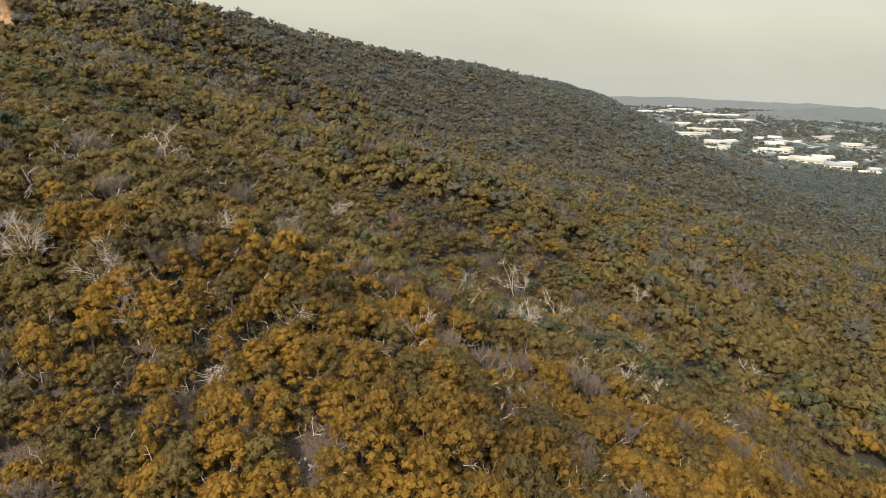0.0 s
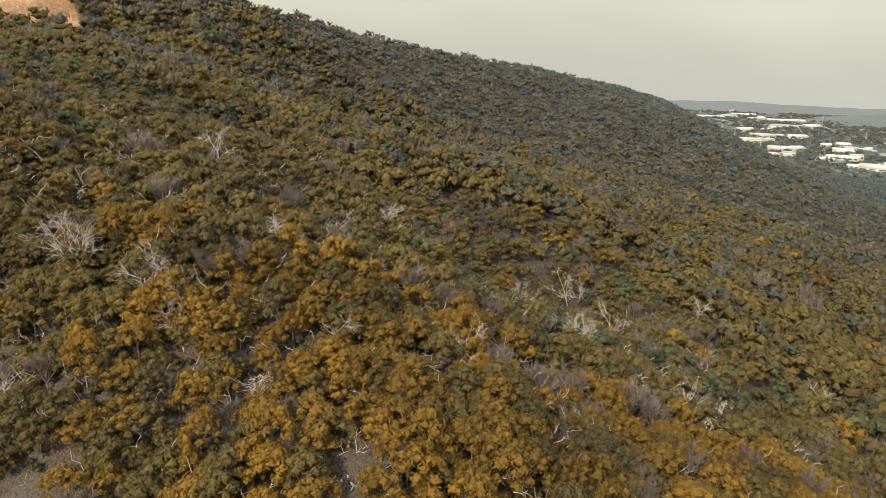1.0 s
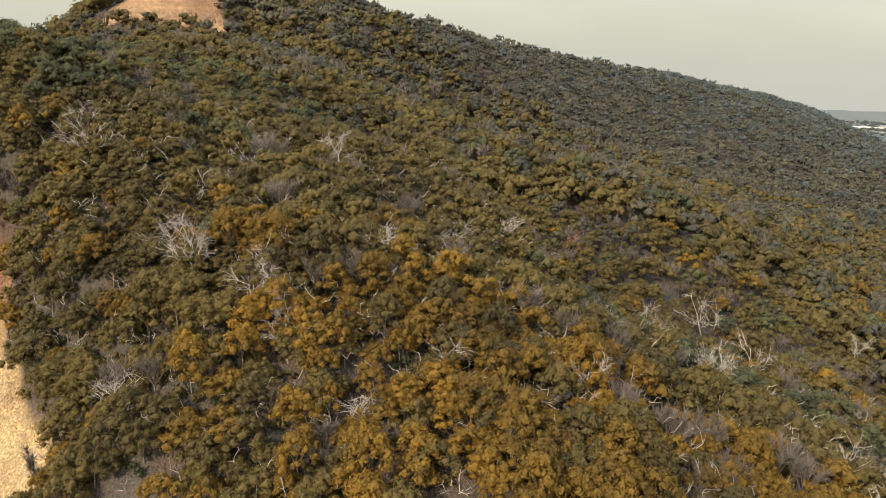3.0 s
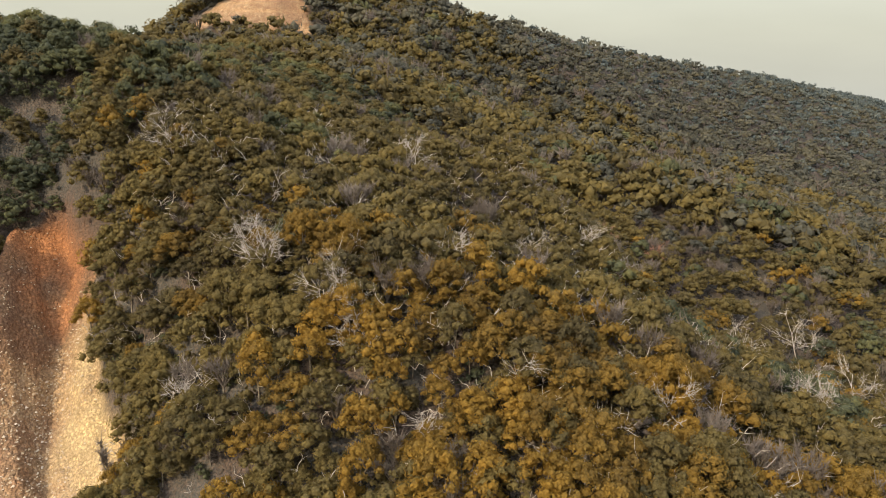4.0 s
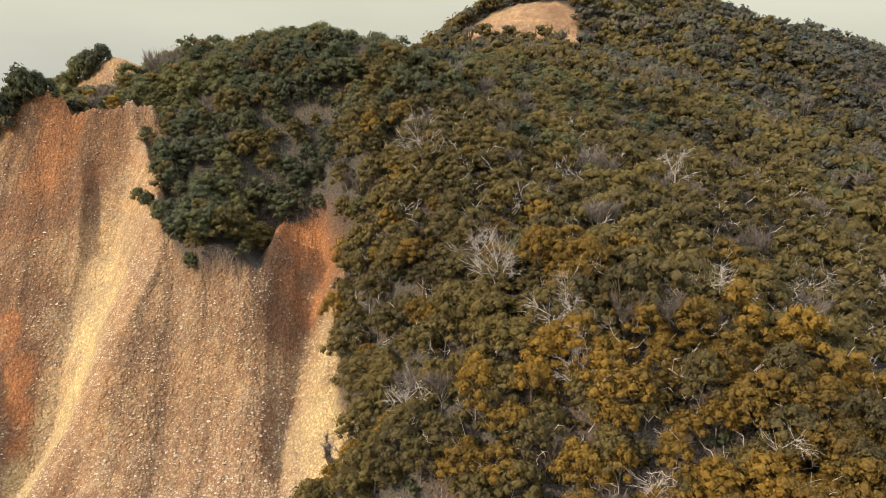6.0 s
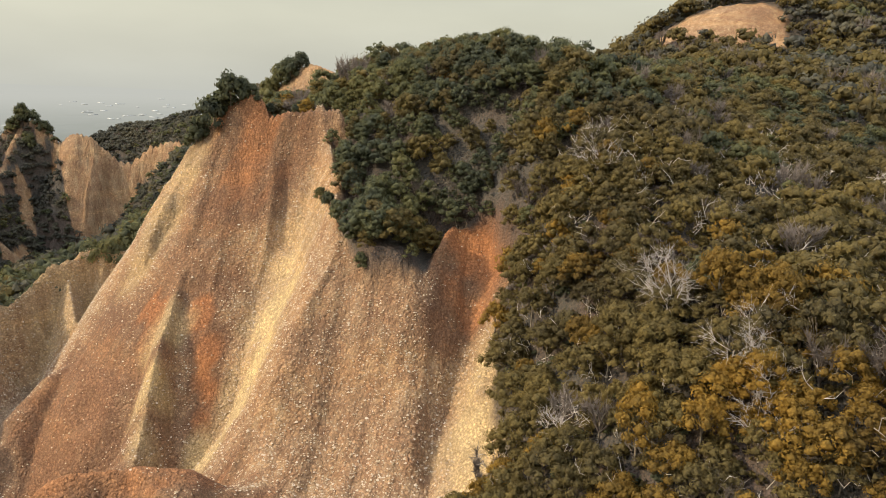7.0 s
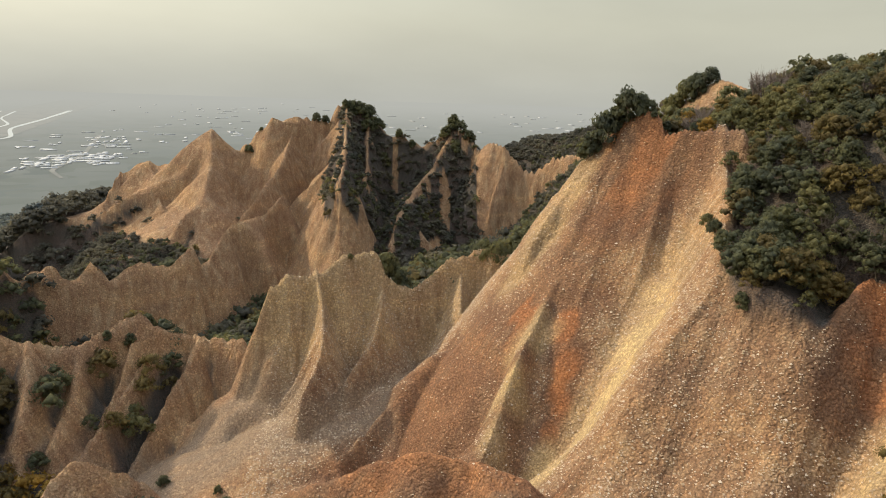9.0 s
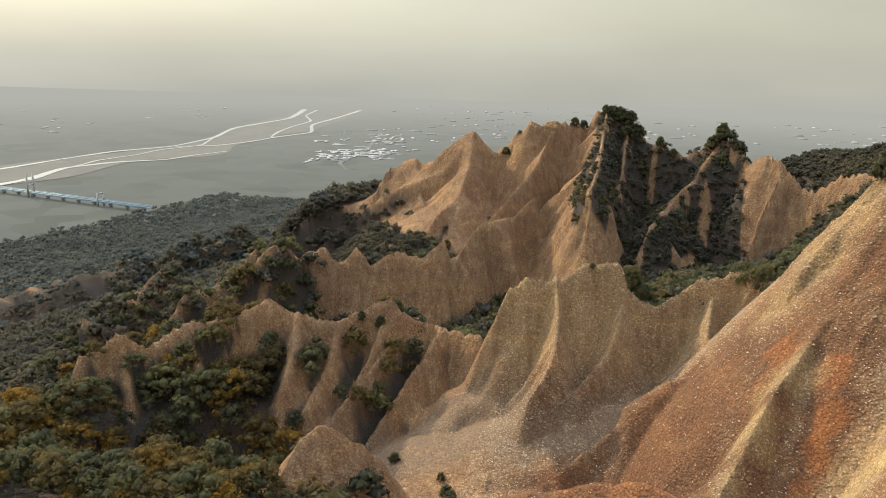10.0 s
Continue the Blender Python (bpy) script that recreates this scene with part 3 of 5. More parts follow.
def spots(x, y, across, places):
    """How strongly the listed soil tints cover each place."""
    out = np.zeros(len(x))
    for cx, cy, rad, much in places:
        d = np.hypot(x - cx, y - cy) / rad + 0.35 * value_noise(across / 2.2, y / 14, 46) + 0.25 * value_noise(x / 6, y / 6, 47)
        out = np.maximum(out, much * np.clip(1.4 - 1.0 * d, 0, 1))
    return out


def terrain(x, y):
    """Height, how wooded, how much rubble, rust tint with painted shade and pale soil with painted sunlight, for arrays
    of places.
    """
    shape = np.shape(x)
    x, y = np.ravel(x).astype(float), np.ravel(y).astype(float)
    z = land(x, y)
    near = np.hypot(x + 100, y - 100) < 1500
    edge = np.full(len(x), -50.0)
    close = (np.abs(x + 150) < 120) & (np.abs(y - 50) < 120)
    edge[close] = inside(x[close], y[close], BARE) + 1.5 * value_noise(x[close] / 5, y[close] / 5, 5)
    remote = (np.abs(x + 280) < 70) & (np.abs(y - 395) < 60)
    edge[remote] = inside(x[remote], y[remote], SCAR) + 3 * value_noise(x[remote] / 6, y[remote] / 6, 6)
    open_face = np.clip(edge / 4, 0, 1)
    z = z + near * (1.2 * value_noise(x / 22, y / 22, 1) + 0.5 * value_noise(x / 7, y / 7, 2)) * (1 - 0.6 * open_face)
    across = x * 0.95 + y * 0.3
    z = z + 4.0 * np.clip((y - 190) / 120, 0, 1) * np.clip((x + 190) / 60, 0, 1) * (y < 1300) * -np.abs(value_noise(y / 48 - x / 150, x / 240, 64))
    z = z + np.where(remote & (edge > 0), 2.2 * (0.5 - np.abs(value_noise(x / 6.5, y / 30, 66))), 0)
    z = z + open_face * (0.9 * value_noise(across / 6, y / 60, 41) - 0.8 * np.abs(value_noise(across / 3.1, y / 50, 42)) + 0.35 * value_noise(across / 1.2, y / 12, 43))
    cut = np.clip(edge / 2.5 + 0.6, 0, 1)
    flute = 0.5 * value_noise(across / 3.4, y / 30, 72) + 0.35 * value_noise(across / 1.6, y / 20, 73)
    low = np.full(len(x), 1e3)
    for line, steep in HOLLOWS:
        low = np.minimum(low, hollow(x, y, line, steep) + 1.3 * flute)
    z = np.where(cut > 0, np.minimum(z, low * cut + z * (1 - cut)), z)
    fold = cut * np.clip((x + 226) / 10, 0, 1) * np.clip((y - 8 - 0.30 * (x + 226)) / 13, 0, 1)
    on = fold > 0
    if on.any():
        hx, hy = x[on], y[on]
        main = np.clip(((hx + 172) * 0.735 + (hy - 107) * 0.677) / 4 + 0.5, 0, 1)
        ribs = lambda u, v, k: 0.9 * (0.5 - np.abs(value_noise(u / 5.5, v / 40, k))) + 0.55 * (0.5 - np.abs(value_noise(u / 2.4, v / 22, k + 1))) + 0.3 * value_noise(u / 1.1, v / 9, k + 2)
        wrinkle = main * ribs(0.62 * hx + 0.78 * hy, 0.78 * hx - 0.62 * hy, 81) + (1 - main) * ribs(0.7 * hx - 0.7 * hy, 0.7 * hx + 0.7 * hy, 85)
        here = tight(np.stack([hx, hy], 1), WIRES) @ PULLS + 175 + 1.5 * wrinkle
        z[on] = here * fold[on] + z[on] * (1 - fold[on])
    bare = np.clip(edge / 1.5 + 0.5, 0, 1)
    for c in CRESTS:
        sharp, nude = crest(x, y, *c)
        bare = np.where(sharp > z, np.maximum(nude, np.clip(edge / 1.5 + 0.5, 0, 1)), bare)
        z = np.maximum(z, sharp)
    fan_edge = np.full(len(x), 9.0)
    for cx, cy, _ in along(FAN, 5):
        fan_edge = np.minimum(fan_edge, np.hypot(x - cx, y - cy) / 15)
    fan_edge = fan_edge + 0.3 * value_noise(across / 4, y / 9, 44)
    rubble = np.clip(2.4 - 2 * fan_edge, 0, 1) * np.clip((158 - z) / 5, 0, 1) * (0.78 + 0.22 * value_noise(across / 1.5, y / 6, 45))
    iron_shade = spots(x, y, across, IRON_SHADE)
    sunlit_sand = spots(x, y, across, SUNLIT_SAND)
    return z.reshape(shape), (1 - bare).reshape(shape), rubble.reshape(shape), iron_shade.reshape(shape), sunlit_sand.reshape(shape)


def steps(*runs):
    """Places along an axis: runs of (start, end, spacing)."""
    out = []
    for a0, b0, w in runs:
        out.extend(np.linspace(a0, b0, max(2, round((b0 - a0) / w)), endpoint=False))
    return np.array(out)


def build_ground():
    grow = lambda a0, b0, n: np.sign(a0) * np.geomspace(abs(a0), abs(b0), n, endpoint=True)
    xs = np.concatenate([grow(-800, -5200, 26)[::-1][:-1], steps((-800, -470, 11), (-470, -260, 1.5), (-260, -95, 0.72), (-95, 180, 4.5), (180, 800, 20)), grow(800, 5200, 26)])
    ys = np.concatenate([grow(-800, -5200, 26)[::-1][:-1], steps((-800, -180, 12), (-180, -60, 1.5), (-60, 140, 0.72), (140, 362, 5), (362, 430, 1.9), (430, 460, 5), (460, 1400, 16)), grow(1400, 5200, 22)])
    gx, gy = np.meshgrid(xs, ys)
    z, wooded, rubble, iron_shade, sunlit_sand = terrain(gx, gy)
    w, h = len(xs), len(ys)
    idx = np.arange(w * h).reshape(h, w)
    quads = np.stack([idx[:-1, :-1], idx[:-1, 1:], idx[1:, 1:], idx[1:, :-1]], -1).reshape(-1, 4)
    me = mesh_from("ground", np.stack([gx, gy, z], -1).reshape(-1, 3), quads, GROUND, 4)
    me.polygons.foreach_set("use_smooth", np.ones(len(quads), bool))
    for name, values in (("wooded", wooded), ("rubble", rubble), ("iron_shade", iron_shade), ("sunlit_sand", sunlit_sand)):
        me.attributes.new(name, "FLOAT", "POINT").data.foreach_set("value", values.astype(np.float32).ravel())
    return tagged(new("ground", me), "orange conglomerate badlands and wooded hills running out to a plain", "ground", kind="structure")


ground = build_ground()


# ---- trees ----
GEM = (np.array([(1, 0, 0), (0, 1, 0), (-1, 0, 0), (0, -1, 0), (0, 0, 1), (0, 0, -1)], float), np.array([(0, 1, 4), (1, 2, 4), (2, 3, 4), (3, 0, 4), (1, 0, 5), (2, 1, 5), (3, 2, 5), (0, 3, 5)]))


def crown_shape(r, tufts, sprigs, spread_r=2.8, tall=3.6, leaf=0.3, core=GEM, size=0.8, hang=0.75, inner=0.74):
    """A crown of small leafy tufts set over an uneven dome: vertices and triangles, base of the crown at the origin."""
    vs, fs, n = [], [], 0
    start, squash = r.uniform(0, 6.28), r.uniform(0.82, 1.22)
    boughs = [(r.uniform(0, 6.28), r.uniform(0.3, 0.8), r.uniform(-0.5, 0.8)) for _ in range(4)]
    for k in range(tufts):
        a0, u = start + k * 2.4 + r.uniform(-0.45, 0.45), math.sqrt((k + 0.4) / tufts)
        d = spread_r * u * r.uniform(0.8, 1.12)
        up = sum(lift * max(0.0, math.cos(a0 - b0)) * abs(u - d0 + 0.5) for b0, d0, lift in boughs)
        c = np.array([d * math.cos(a0) * squash, d * math.sin(a0) / squash, tall * (1 - hang * u**2.3) + up + r.uniform(-0.35, 0.35)])
        girth = size * r.uniform(0.65, 1.3)
        flat = np.array([1, 1, r.uniform(0.62, 0.88)])
        v = core[0] * (1 + r.uniform(-0.3, 0.26, (len(core[0]), 1))) * girth * inner * flat + c
        vs.append(v)
        fs.append(core[1] + n)
        n += len(v)
        w = r.normal(size=(sprigs, 3))
        w[:, 2] = np.abs(w[:, 2]) * 1.1 - 0.45
        w /= np.linalg.norm(w, axis=1, keepdims=True)
        side = np.cross(w, r.normal(size=(sprigs, 3)))
        side /= np.linalg.norm(side, axis=1, keepdims=True)
        root = c + w * girth * flat * r.uniform(0.72, 1.12, (sprigs, 1))
        along = np.cross(w, side) + w * r.uniform(-0.2, 0.4, (sprigs, 1))
        long = leaf * r.uniform(0.6, 1.35, (sprigs, 1))
        q = np.stack([root - side * long * 0.5 - along * long * 0.4, root + side * long * 0.5 - along * long * 0.4, root + along * long * 0.8], 1)
        vs.append(q.reshape(-1, 3))
        fs.append(np.arange(3 * sprigs).reshape(-1, 3) + n)
        n += 3 * sprigs
    return np.concatenate(vs), np.concatenate(fs)


def twig_shape(r, boughs, twigs, spread_r=2.4, tall=4.2, thick=0.05):
    """A leafless crown: crooked boughs and a haze of fine twigs."""
    vs, fs, n = [], [], 0
    for k in range(boughs):
        a0, out = 2.4 * k + r.uniform(-0.5, 0.5), spread_r * r.uniform(0.3, 1.0)
        tip = np.array([out * math.cos(a0), out * math.sin(a0), tall * r.uniform(0.6, 1.0)])
        mid = tip * (0.5, 0.5, 0.45) + r.normal(size=3) * 0.25
        v, f = limb([(0, 0, -0.6), mid, tip], [thick * 1.9, thick * 1.3, thick * 0.5], 3)
        vs.append(v)
        fs.append(f + n)
        n += len(v)
        root = mid + (tip - mid) * r.uniform(0, 1.0, (twigs, 1))
        d = r.normal(size=(twigs, 3)) * 0.55 + (tip - mid) / np.linalg.norm(tip - mid) * 0.5 + (0, 0, 0.45)
        end = root + d * r.uniform(0.5, 1.25, (twigs, 1))
        side = np.cross(d, r.normal(size=(twigs, 3)))
        side *= thick * 0.8 / np.linalg.norm(side, axis=1, keepdims=True)
        vs.append(np.stack([root - side, root + side, end], 1).reshape(-1, 3))
        fs.append(np.arange(3 * twigs).reshape(-1, 3) + n)
        n += 3 * twigs
    return np.concatenate(vs), np.concatenate(fs)


def limb(points, radii, sides=5):
    """A tapering branch along points: vertices and triangles."""
    points = np.array(points, float)
    vs, fs = [], []
    for k, (p, rad) in enumerate(zip(points, radii)):
        d = points[min(k + 1, len(points) - 1)] - points[max(k - 1, 0)]
        d /= np.linalg.norm(d) + 1e-9
        u = np.cross(d, (0.3, 0.9, 0.1))
        u /= np.linalg.norm(u)
        w = np.cross(d, u)
        for j in range(sides):
            a0 = 2 * math.pi * j / sides
            vs.append(p + rad * (math.cos(a0) * u + math.sin(a0) * w))
    for k in range(len(points) - 1):
        for j in range(sides):
            a0, b0 = k * sides + j, k * sides + (j + 1) % sides
            fs += [[a0, b0, b0 + sides], [a0, b0 + sides, a0 + sides]]
    return np.array(vs), np.array(fs)


def joined(pieces):
    vs, fs, n = [], [], 0
    for v, f in pieces:
        vs.append(v)
        fs.append(f + n)
        n += len(v)
    return np.concatenate(vs), np.concatenate(fs)


def trunk_shape(r, tall):
    pieces = []
    lean = r.normal(size=2) * 0.25
    pieces.append(limb([(0, 0, -0.8), (lean[0] * 0.4, lean[1] * 0.4, tall * 0.5), (lean[0], lean[1], tall)], [0.16, 0.11, 0.07]))
    for _ in range(4):
        a0 = r.uniform(0, 6.28)
        pieces.append(limb([(lean[0] * 0.5, lean[1] * 0.5, tall * r.uniform(0.5, 0.75)), (0.8 * math.cos(a0), 0.8 * math.sin(a0), tall * 0.95), (1.6 * math.cos(a0), 1.6 * math.sin(a0), tall + 0.9)], [0.07, 0.05, 0.02], 4))
    return joined(pieces)


def scatter(x0, x1, y0, y1, gap, r):
    xs, ys = np.meshgrid(np.arange(x0, x1, gap), np.arange(y0, y1, gap))
    xs, ys = xs + r.uniform(-0.45, 0.45, xs.shape) * gap, ys + r.uniform(-0.45, 0.45, ys.shape) * gap
    return xs.ravel(), ys.ravel()


def forest(name, label, places, shapes, mats, pickers, r, size=(0.75, 1.35), stem=1.7, bare=()):
    """One joined wood: a crown from shapes on every place, its leaves by pickers (x, y, chance) to an index of mats; dry ones take a leafless crown."""
    x, y, z = places
    which = r.integers(0, len(shapes), len(x))
    turn, scale = r.uniform(0, 6.28, len(x)), r.uniform(*size, len(x))
    tone = pickers(x, y, r.random(len(x)))
    if len(bare):
        which = np.where(tone == 3, len(shapes) + which % len(bare), which)
    vs, fs, ms, n = [], [], [], 0
    for k, (v, f) in enumerate([*shapes, *bare]):
        m = which == k
        if not m.any():
            continue
        c, s, g = np.cos(turn[m])[:, None], np.sin(turn[m])[:, None], scale[m][:, None]
        px, py = v[None, :, 0] * c - v[None, :, 1] * s, v[None, :, 0] * s + v[None, :, 1] * c
        p = np.stack([px * g + x[m][:, None], py * g + y[m][:, None], (v[None, :, 2] + stem) * g + z[m][:, None]], -1)
        vs.append(p.reshape(-1, 3))
        fs.append((f[None] + (np.arange(m.sum()) * len(v))[:, None, None] + n).reshape(-1, 3))
        ms.append(np.repeat(tone[m], len(f)))
        n += len(v) * m.sum()
    me = mesh_from(name, np.concatenate(vs), np.concatenate(fs), mats[0])
    for extra in mats[1:]:
        me.materials.append(extra)
    me.polygons.foreach_set("material_index", np.concatenate(ms).astype(np.int32))
    me.polygons.foreach_set("use_smooth", np.ones(len(me.polygons), bool))
    return tagged(new(name, me), label, "woods", kind="stuff")


r = np.random.default_rng(11)
NEAR_SHAPES = [crown_shape(r, int(r.integers(20, 27)), 50, r.uniform(2.4, 3.2), r.uniform(3.6, 5.0), 0.27, GEM, 0.95, 0.72) for _ in range(12)]
MID_SHAPES = [crown_shape(r, int(r.integers(9, 12)), 23, r.uniform(2.2, 2.9), r.uniform(3.4, 4.8), 0.44, GEM, 1.2, 0.75) for _ in range(12)]
TALL_SHAPES = [crown_shape(r, int(r.integers(12, 17)), 26, r.uniform(1.9, 2.6), r.uniform(4.4, 6.0), 0.42, GEM, 1.1, 0.85) for _ in range(8)]
FAR_SHAPES = [crown_shape(r, int(r.integers(5, 8)), 9, r.uniform(2.2, 2.8), 3.4, 0.85, GEM, 1.5) for _ in range(8)]
DIM_SHAPES = [crown_shape(r, 4, 6, 2.1, 2.6, 0.95, GEM, 1.35, inner=0.6) for _ in range(6)]
SCRUB_SHAPES = [crown_shape(r, 5, 9, 1.7, 2.4, 0.7, GEM, 1.3) for _ in range(8)]
TWIG_SHAPES = [twig_shape(r, 10, 60, thick=0.075) for _ in range(6)]
FAR_TWIGS = [twig_shape(r, 7, 24, thick=0.13) for _ in range(4)]


def wooded_places(x0, x1, y0, y1, gap, keep=None, limit=0.55):
    x, y = scatter(x0, x1, y0, y1, gap, r)
    if keep is not None:
        ok = keep(x, y)
        x, y = x[ok], y[ok]
    z, wooded, *_ = terrain(x, y)
    ok = (wooded > limit) & ~((x > -300) & (x < -232) & (y > 50) & (y < 104) & (value_noise(x / 8, y / 8, 97) < 0.35))
    glade = (x > -110) & (y > 86) & (y < 300) & (value_noise(x / 8, y / 6, 98) + 0.35 * value_noise(x / 25, y / 25, 99) > 0.98)
    ok &= ~glade & ~((np.abs(x + 20.5) < 3.6) & (y > 91) & (y < 103.5))
    return x[ok], y[ok], z[ok]


def hill_tones(x, y, chance):
    """0 mustard, 1 olive, 2 deep green, 3 leafless, 4 haze-tinted: deep green round the cliff and, as painted shade, in
    hollows, haze tints with range.
    """
    patch = value_noise(x / 14, y / 14, 61) + 0.6 * value_noise(x / 40, y / 40, 62)
    green = np.clip((-120 - x) / 40, 0, 0.72) * (y < 190) + np.where(y > 150, 0.34, 0.03) * (patch > 0.5)
    out = np.where(chance < 0.20 + 0.22 * patch + np.clip((y - 135) / 200, 0, 0.55) + np.clip((-30 - x) / 60, 0, 0.55), 1, 0)
    out = np.where(np.modf(chance * 7.31)[0] < green, 2, out)
    out = np.where((out == 0) & (y > 145) & (patch < 0.3), 1, out)
    # Darker leaves in these bands stand in for shade in the hollows.
    band = value_noise(y / 48 - x / 150, x / 240, 64) + 0.4 * value_noise(x / 30, y / 30, 65)
    out = np.where((y > 175) & (band > 0.3) & (np.modf(chance * 5.3)[0] < 0.5), 2, out)
    out = np.where((out == 0) & (np.modf(chance * 3.7)[0] < np.clip((-105 - x) / 40, 0, 0.8)), 1, out)
    # Haze-tinted leaves take over with range.
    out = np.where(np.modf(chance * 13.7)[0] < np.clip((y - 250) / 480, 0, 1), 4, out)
    grove = value_noise(x / 17, y / 13, 67) + 0.5 * value_noise(x / 6, y / 6, 68)
    return np.where(np.modf(chance * 29.3)[0] < np.clip(0.05 + 0.55 * (grove - 0.35), 0.04, 0.6), 3, out)


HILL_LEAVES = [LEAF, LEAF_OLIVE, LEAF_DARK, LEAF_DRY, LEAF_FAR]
NEAR = lambda x, y: (x > -125) & (x < 80) & (y > 84) & (y < 134 + 0.1 * x)
near_xyz = wooded_places(-125, 80, 84, 145, 3.6, NEAR)
pick = r.permutation(len(near_xyz[0]))
trunks = [mesh_from("trunk", *trunk_shape(r, 4.2), BARK) for _ in NEAR_SHAPES]
KINDS = [(LEAF, "mustard-olive acacia with a tufted crown on the wooded slope"), (LEAF_OLIVE, "olive-green acacia with a dense tufted crown"), (LEAF_DARK, "deep green broadleaf tree among paler acacias"), (LEAF_DRY, "leafless grey-brown tree with fine twigs")]
tones = hill_tones(near_xyz[0], near_xyz[1], r.random(len(pick)))
first = {}
for i in pick[:300]:
    kind, shape = min(int(tones[i]), 3), int(r.integers(0, len(NEAR_SHAPES)))
    m = Matrix.Translation((near_xyz[0][i], near_xyz[1][i], near_xyz[2][i])) @ Matrix.Rotation(r.uniform(0, 6.28), 4, "Z")
    g = r.uniform(0.7, 1.4)
    if (kind, shape) not in first:
        leaves, label = KINDS[kind]
        ob = tagged(new("tree"), label, "tree", "trees of the near slope")
        part("trunk", trunks[shape], ob)
        crown = mesh_from("crown", *(TWIG_SHAPES[shape % len(TWIG_SHAPES)] if kind == 3 else NEAR_SHAPES[shape]), leaves)
        crown.polygons.foreach_set("use_smooth", np.ones(len(crown.polygons), bool))
        part("crown", crown, ob, "bare twiggy crown" if kind == 3 else "tufted leafy crown").location = (0, 0, 2.0)
        first[kind, shape] = ob
        ob.matrix_world = m
    else:
        ob = copy_thing(first[kind, shape], m)
    ob.scale = (g, g, g * r.uniform(0.85, 1.25))
rest = pick[300:]
forest("near_woods", "mustard and olive acacia woods on the near slope", tuple(q[rest] for q in near_xyz), NEAR_SHAPES, HILL_LEAVES, hill_tones, r, (0.7, 1.4), 2.0, TWIG_SHAPES)
forest("undergrowth", "low dark undergrowth between the acacias", wooded_places(-125, 80, 84, 160, 2.5, limit=0.75), SCRUB_SHAPES, [LEAF_OLIVE, LEAF_DARK, LEAF_DRY], lambda x, y, c: np.where(c < 0.6, 0, np.where(c < 0.8, 1, 2)), r, (0.35, 0.85), 0.1)
STEEP = lambda x, y: (x > -205) & (x < -92) & (y > 98) & (y < 160)
forest("hill_woods", "olive acacia woods over the spurs", wooded_places(-300, 150, 76, 300, 4.9, lambda x, y: ~NEAR(x, y) & ~STEEP(x, y) & (x + 0.5 * y < 210) & (x > -230 + 0.1 * (y - 76))), MID_SHAPES, HILL_LEAVES, hill_tones, r, (0.75, 1.6), 1.9, TWIG_SHAPES)
forest("back_woods", "deep green woods on the back of the hill", wooded_places(-330, -200, 76, 300, 6.0, lambda x, y: (x <= -230 + 0.1 * (y - 76)) & (x > -330 + 0.2 * (y - 76))), FAR_SHAPES, HILL_LEAVES, hill_tones, r, (0.9, 1.7), 1.4, FAR_TWIGS)
forest("far_woods", "olive woods on the farther spurs, tinted bluish by haze", wooded_places(-390, 480, 200, 560, 7.0, lambda x, y: ((y > 300) | (x + 0.5 * y >= 210)) & (x < 0.75 * y + 80)), FAR_SHAPES, HILL_LEAVES, hill_tones, r, (1.3, 2.5), 1.0, FAR_TWIGS)
FACING = lambda x, y: (x > -300 + 0.68 * (y - 450)) & (x < 0.72 * y + 80)
forest("ridge_woods", "hazy woods on the long far ridge", wooded_places(-400, 1000, 560, 1500, 8.8, FACING), DIM_SHAPES, [LEAF_FAR, LEAF_HAZE], lambda x, y, c: (c < np.clip((y - 600) / 450, 0.1, 1)).astype(int), r, (1.4, 2.7), 0.5)
VALLEY_LEAVES = [LEAF_DARK, LEAF_OLIVE, LEAF_FAR, LEAF_HAZE]


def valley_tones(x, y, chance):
    """Deep green near, with olive crowns in the basin mouth, leaf colours tinted with haze by range."""
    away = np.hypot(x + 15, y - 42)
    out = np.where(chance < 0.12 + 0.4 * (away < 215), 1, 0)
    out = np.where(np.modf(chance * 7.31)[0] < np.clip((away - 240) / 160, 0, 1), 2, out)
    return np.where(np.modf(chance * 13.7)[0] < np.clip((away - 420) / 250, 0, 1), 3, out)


PEAKS = lambda x, y: (x < -318) & (x > -440) & (y > -160) & (y < 125)
MOUTH = lambda x, y: (x > -235) & (x < -105) & (y > -200) & (y < -42)
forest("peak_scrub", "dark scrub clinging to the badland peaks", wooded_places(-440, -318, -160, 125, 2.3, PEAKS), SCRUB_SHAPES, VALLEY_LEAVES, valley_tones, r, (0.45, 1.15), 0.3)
forest("steep_woods", "deep green trees on the steep bank above the cliff", wooded_places(-205, -92, 98, 160, 3.1, lambda x, y: ~NEAR(x, y)), TALL_SHAPES, HILL_LEAVES, hill_tones, r, (0.6, 1.35), 1.6, TWIG_SHAPES)
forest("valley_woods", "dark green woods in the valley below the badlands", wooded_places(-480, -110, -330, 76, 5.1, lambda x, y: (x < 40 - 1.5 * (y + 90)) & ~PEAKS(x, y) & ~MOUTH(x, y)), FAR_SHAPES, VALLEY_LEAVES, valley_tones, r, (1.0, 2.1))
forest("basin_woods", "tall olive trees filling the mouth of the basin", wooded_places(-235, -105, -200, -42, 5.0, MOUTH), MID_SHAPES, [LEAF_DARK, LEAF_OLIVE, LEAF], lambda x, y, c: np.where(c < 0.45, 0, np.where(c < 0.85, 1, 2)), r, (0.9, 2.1))
